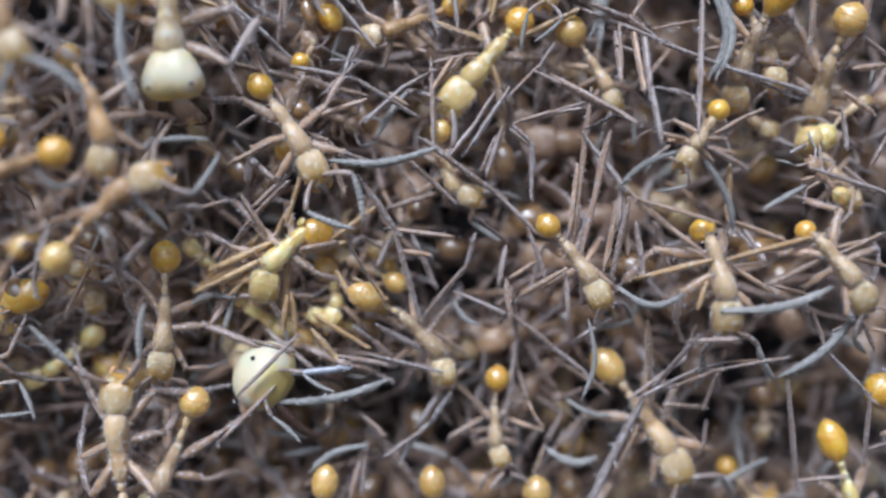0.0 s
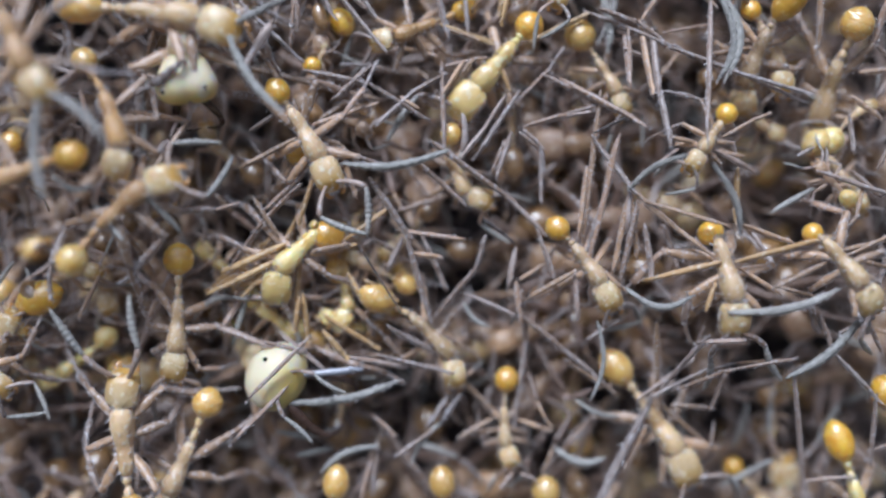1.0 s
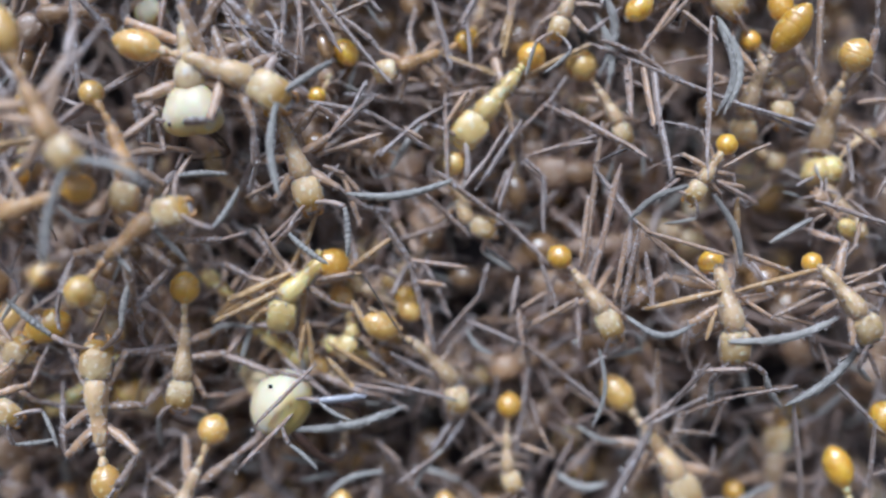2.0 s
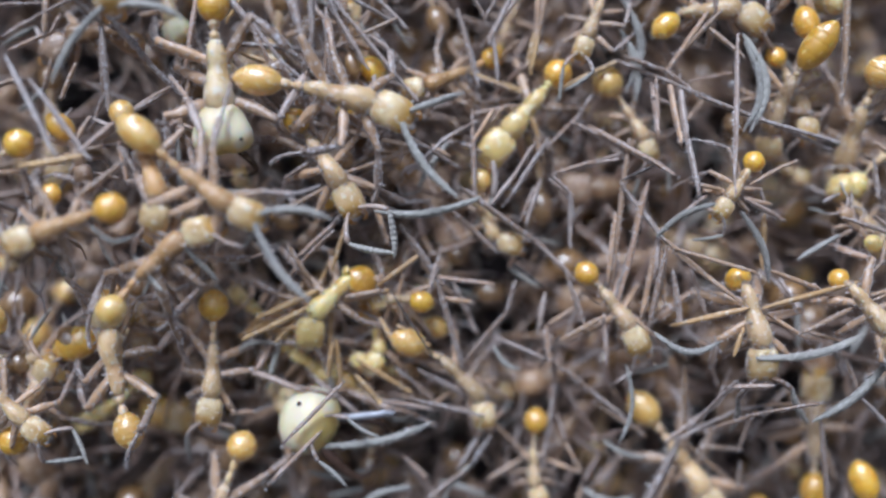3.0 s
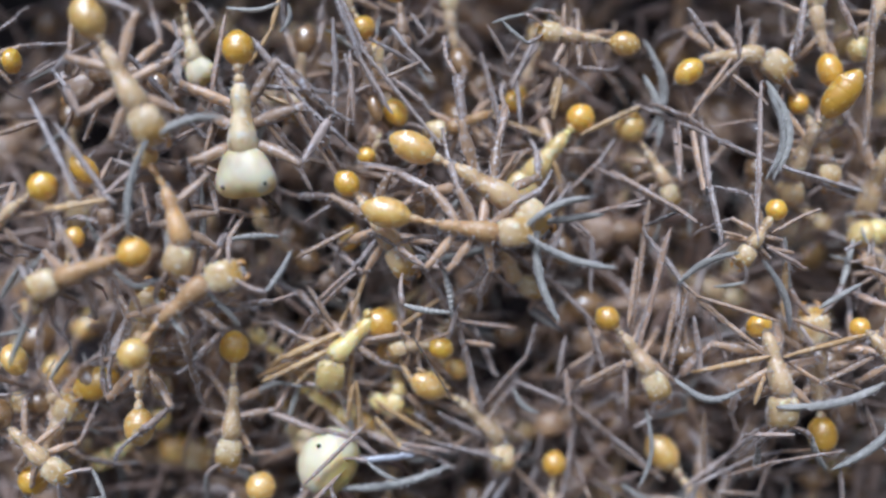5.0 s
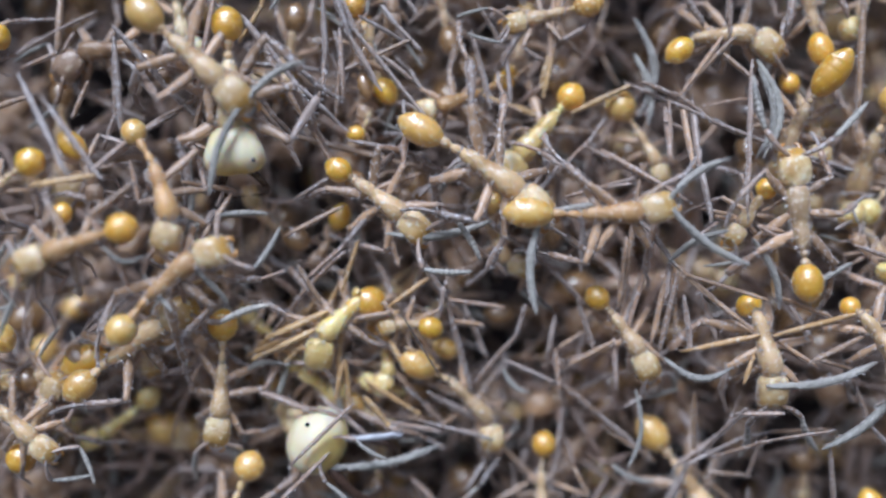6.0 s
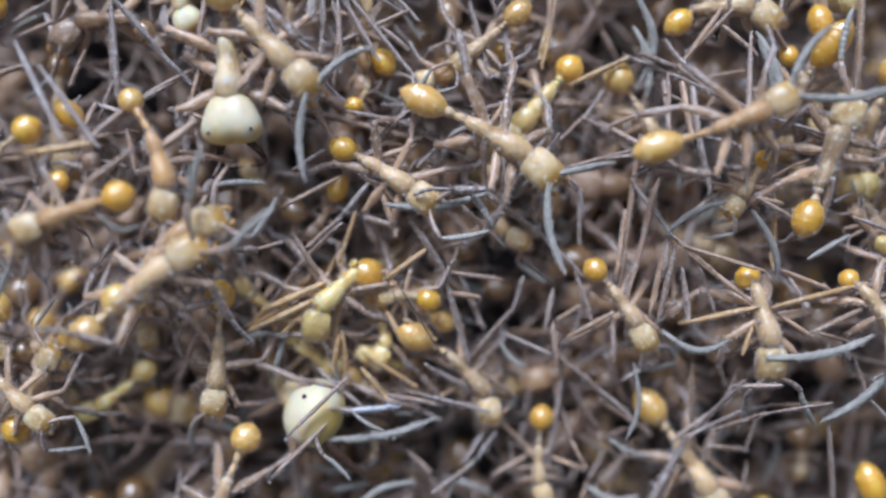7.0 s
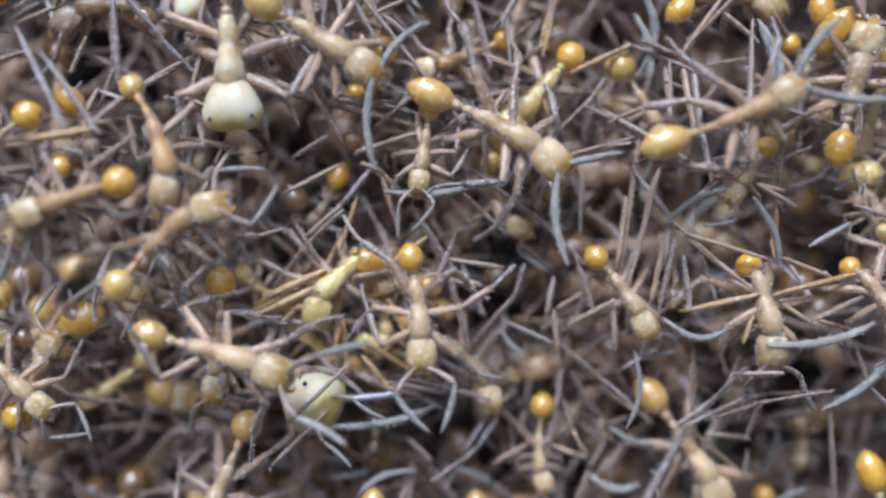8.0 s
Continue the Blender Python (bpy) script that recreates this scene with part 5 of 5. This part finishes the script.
WAYS.append((walker_e, (
    (0, 17.07, -16.27, 4.39, 83.4),
    (1, 17.82, -14.4, 4.34, 85.8),
    (1.5, 17.66, -13.05, 4.36, 85.8),
    (2.8, 17.02, -7.86, 2.8, 86.9),
    (3, 17.69, -7.32, 2.46, 88.6),
    (3.5, 18.17, -6.28, 2.01, 86.9),
    (4, 18.74, -5.04, 1.68, 87.1),
    (4.2, 18.86, -5.03, 1.7, 86.7),
    (5.3, 14.93, -0.02, -1.84, 96.9),
    (5.5, 14.75, 0.83, -2.99, 91.4),
    (6, 14.48, 5.21, -2.66, 97.4),
    (6.5, 16.3, 7.17, -2.37, 74.4),
    (7, 16.1, 6.77, -2.4, 70.0),
    (7.5, 16.61, 7.92, -2.32, 71.5),
    (8, 17.23, 9.69, -2.23, 77.6),
)))
WAYS.append((walker_f, (
    (0, -15.59, -9.51, -1.53, 94.2),
    (1.5, -16.59, -8.48, -1.57, 94.3),
    (2.8, -18.61, -3.28, -1.64, 98.8),
    (3, -18.3, -3.08, -1.62, 100.2),
    (3.5, -17.35, -0.31, -1.84, 87.1),
    (4, -17.71, -0.94, -1.75, 99.8),
    (4.2, -17.77, -0.95, -1.79, 101.1),
    (5.3, -17.81, -0.46, -2.09, 72.2),
    (5.5, -17.76, -0.34, -2.14, 59.7),
    (6, -17.63, -1.17, -1.62, 36.8),
    (6.5, -16.88, 0.09, -3.95, 53.4),
    (7, -16.31, 0.3, -4.39, 39.3),
    (7.5, -15.72, -1.47, -3.41, 7.9),
    (8, -12.83, -3.61, -3.56, -15.8),
)))
WAYS.append((walker_g, (
    (0, 5.84, 13.86, -0.31, -111.8),
    (1.5, 5.8, 14.15, -0.33, -111.3),
    (2.8, 5.51, 13.95, -0.31, -111.3),
    (3.5, 5.83, 14.05, -0.32, -111.6),
    (4, 4.27, 12.39, -0.89, -136.4),
    (4.2, 4.63, 12.54, -0.88, -139.0),
    (5.3, 3.17, 16.08, -0.46, -198.0),
    (5.5, 2.91, 16.21, -0.48, -185.3),
    (6, 2.4, 15.29, -0.45, -165.3),
    (6.5, 0.1, 13.9, -0.54, -147.5),
    (7, -0.61, 12.44, -0.59, -139.2),
    (7.5, -2.13, 9.35, -1.62, -154.2),
    (8, -3.53, 6.3, -1.72, -97.5),
)))
WAYS.append((walker_h, (
    (0, -4.0, -0.5, 5.5, 160.0),
    (1.5, -3.6, -0.9, 3.6, 165.0),
    (2.8, -4.2, -0.15, 0.2, 178.0),
    (3.5, -4.31, -0.11, -0.4, 181.0),
    (4.2, -4.28, -0.2, -0.4, 179.0),
    (5.5, -4.33, -0.3, -0.4, 182.0),
    (6.5, -4.25, -0.25, -0.3, 176.0),
    (8, -4.3, -0.3, -0.2, 179.0),
)))


# ---- ants packed behind ----
HOLES = [(-1.0, 1.0, 2.2), (2.5, -1.5, 2.0), (11.3, 7.5, 1.7), (13.0, -9.0, 2.6), (-4.0, -8.0, 2.6), (-10.5, 2.0, 2.0), (10.0, -7.5, 2.0), (9.0, 9.5, 1.8), (16.0, 15.5, 2.2), (17.5, 8.0, 1.6), (8.0, 15.0, 2.0), (19.0, -9.5, 2.2), (-22.5, 13.0, 3.0), (-17.0, 14.5, 2.0), (-11.5, 5.0, 1.8), (0.8, -8.4, 2.2), (-12.1, 7.4, 1.8), (4.7, -1.2, 1.6), (12.7, 7.8, 1.8), (16.5, -6.5, 2.4), (20.5, -3.8, 2.0), (6.0, -10.8, 1.8), (21.0, 3.0, 1.8), (-8.6, 4.6, 1.8), (1.6, 0.2, 1.6)]


def packed():
    """Two layers of ants behind the front ones, spread evenly, with few of them in front of the hollows, and a thicker cluster low down."""
    rng = random.Random(21)
    count = 0
    for layer, total, near, far in ((0, 186, 2.5, 7.2), (1, 18, 9.5, 14.0), (2, 7, 2.6, 4.6)):
        done = []
        for _ in range(total):
            wide = 1.2 if layer == 1 else 1.0
            tries = [(rng.uniform(1.5, 18), rng.uniform(-7.0, -1.5)) if layer == 2 else (rng.uniform(-27.5, 25) * wide, rng.uniform(-15.5, 19.5) * wide) for _ in range(12)]
            tries = [q for q in tries if not any((q[0] - a) ** 2 + (q[1] - b) ** 2 < (r + 0.9) ** 2 for a, b, r in HOLES)] or tries
            x, z = max(tries, key=lambda q: min([math.dist(q, p) for p in done] or [0]))
            done.append((x, z))
            d = rng.uniform(near, far)
            if layer == 2:
                pass
            elif z < -4 and x > -6:
                d += 2.0
            elif z < -6.5 and x > -12:
                d += 2.4
            if x > 11 and layer < 2:
                d += 2.3 if z < 6 else 1.7
            if z > 10.5:
                d += 1.0 if x > 0 else 2.2
            a = radians(rng.gauss(-90, 55))
            k = rng.uniform(1.8, 2.5)
            dx, dz = math.cos(a) * k, math.sin(a) * k
            count += 1
            # Brown tones picked most often, so that colour carries the shade this deep.
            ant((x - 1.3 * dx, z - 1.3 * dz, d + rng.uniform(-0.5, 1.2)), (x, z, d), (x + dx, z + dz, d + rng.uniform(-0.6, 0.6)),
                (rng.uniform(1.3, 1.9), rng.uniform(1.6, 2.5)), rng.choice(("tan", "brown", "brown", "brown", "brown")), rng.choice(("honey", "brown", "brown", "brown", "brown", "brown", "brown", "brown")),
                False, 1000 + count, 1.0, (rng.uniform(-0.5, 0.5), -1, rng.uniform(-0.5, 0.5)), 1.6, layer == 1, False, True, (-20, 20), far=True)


packed()


def motions():
    """The walking ants, their stepping legs, and the slow feeling about of the still ants' feelers."""
    for n, ((base, limbs), rows) in enumerate(WAYS):
        walk(base, [(t, aim(spot(x, z, d), (math.cos(radians(a)), 0, math.sin(radians(a))), (0, -1, 0))) for t, x, z, d, a in rows])
        for i, part in enumerate(limbs):
            rest = part.matrix_basis.copy()
            rng = random.Random(40 * n + i)
            keys = []
            for k in range(41):
                t = k * 0.2
                i0 = max(j for j, r in enumerate(rows) if r[0] <= t)
                i1 = min(i0 + 1, len(rows) - 1)
                pace = math.dist(rows[i0][1:3], rows[i1][1:3]) / max(0.1, rows[i1][0] - rows[i0][0])
                swing = min(1.0, 0.25 + pace / 5)
                turn = swing * (16 * math.sin(math.tau * 1.7 * t + (math.pi if (i + i // 2) % 2 else 0)) if i < 6 else 14 * math.sin(2.9 * t + 2 * i)) + rng.uniform(-3, 3)
                keys.append((t, Matrix.Translation(rest.translation) @ Matrix.Rotation(radians(turn), 4, "Z") @ rest.to_3x3().normalized().to_4x4()))
            walk(part, keys)
    walking = [w[0][0] for w in WAYS]
    for n, (base, limbs, _) in enumerate(ANTS[:70]):
        if base in walking:
            continue
        for i, part in enumerate(limbs[:6]):
            if (n + i) % 3:
                continue
            rest = part.matrix_basis.copy()
            rng = random.Random(900 + 10 * n + i)
            f, g, size = rng.uniform(0.3, 0.9), rng.uniform(0, 6), rng.uniform(1, 5)
            walk(part, [(k * 0.5, Matrix.Translation(rest.translation) @ Matrix.Rotation(radians(size * math.sin(math.tau * f * k * 0.5 + g)), 4, "Z") @ rest.to_3x3().normalized().to_4x4()) for k in range(17)])


motions()
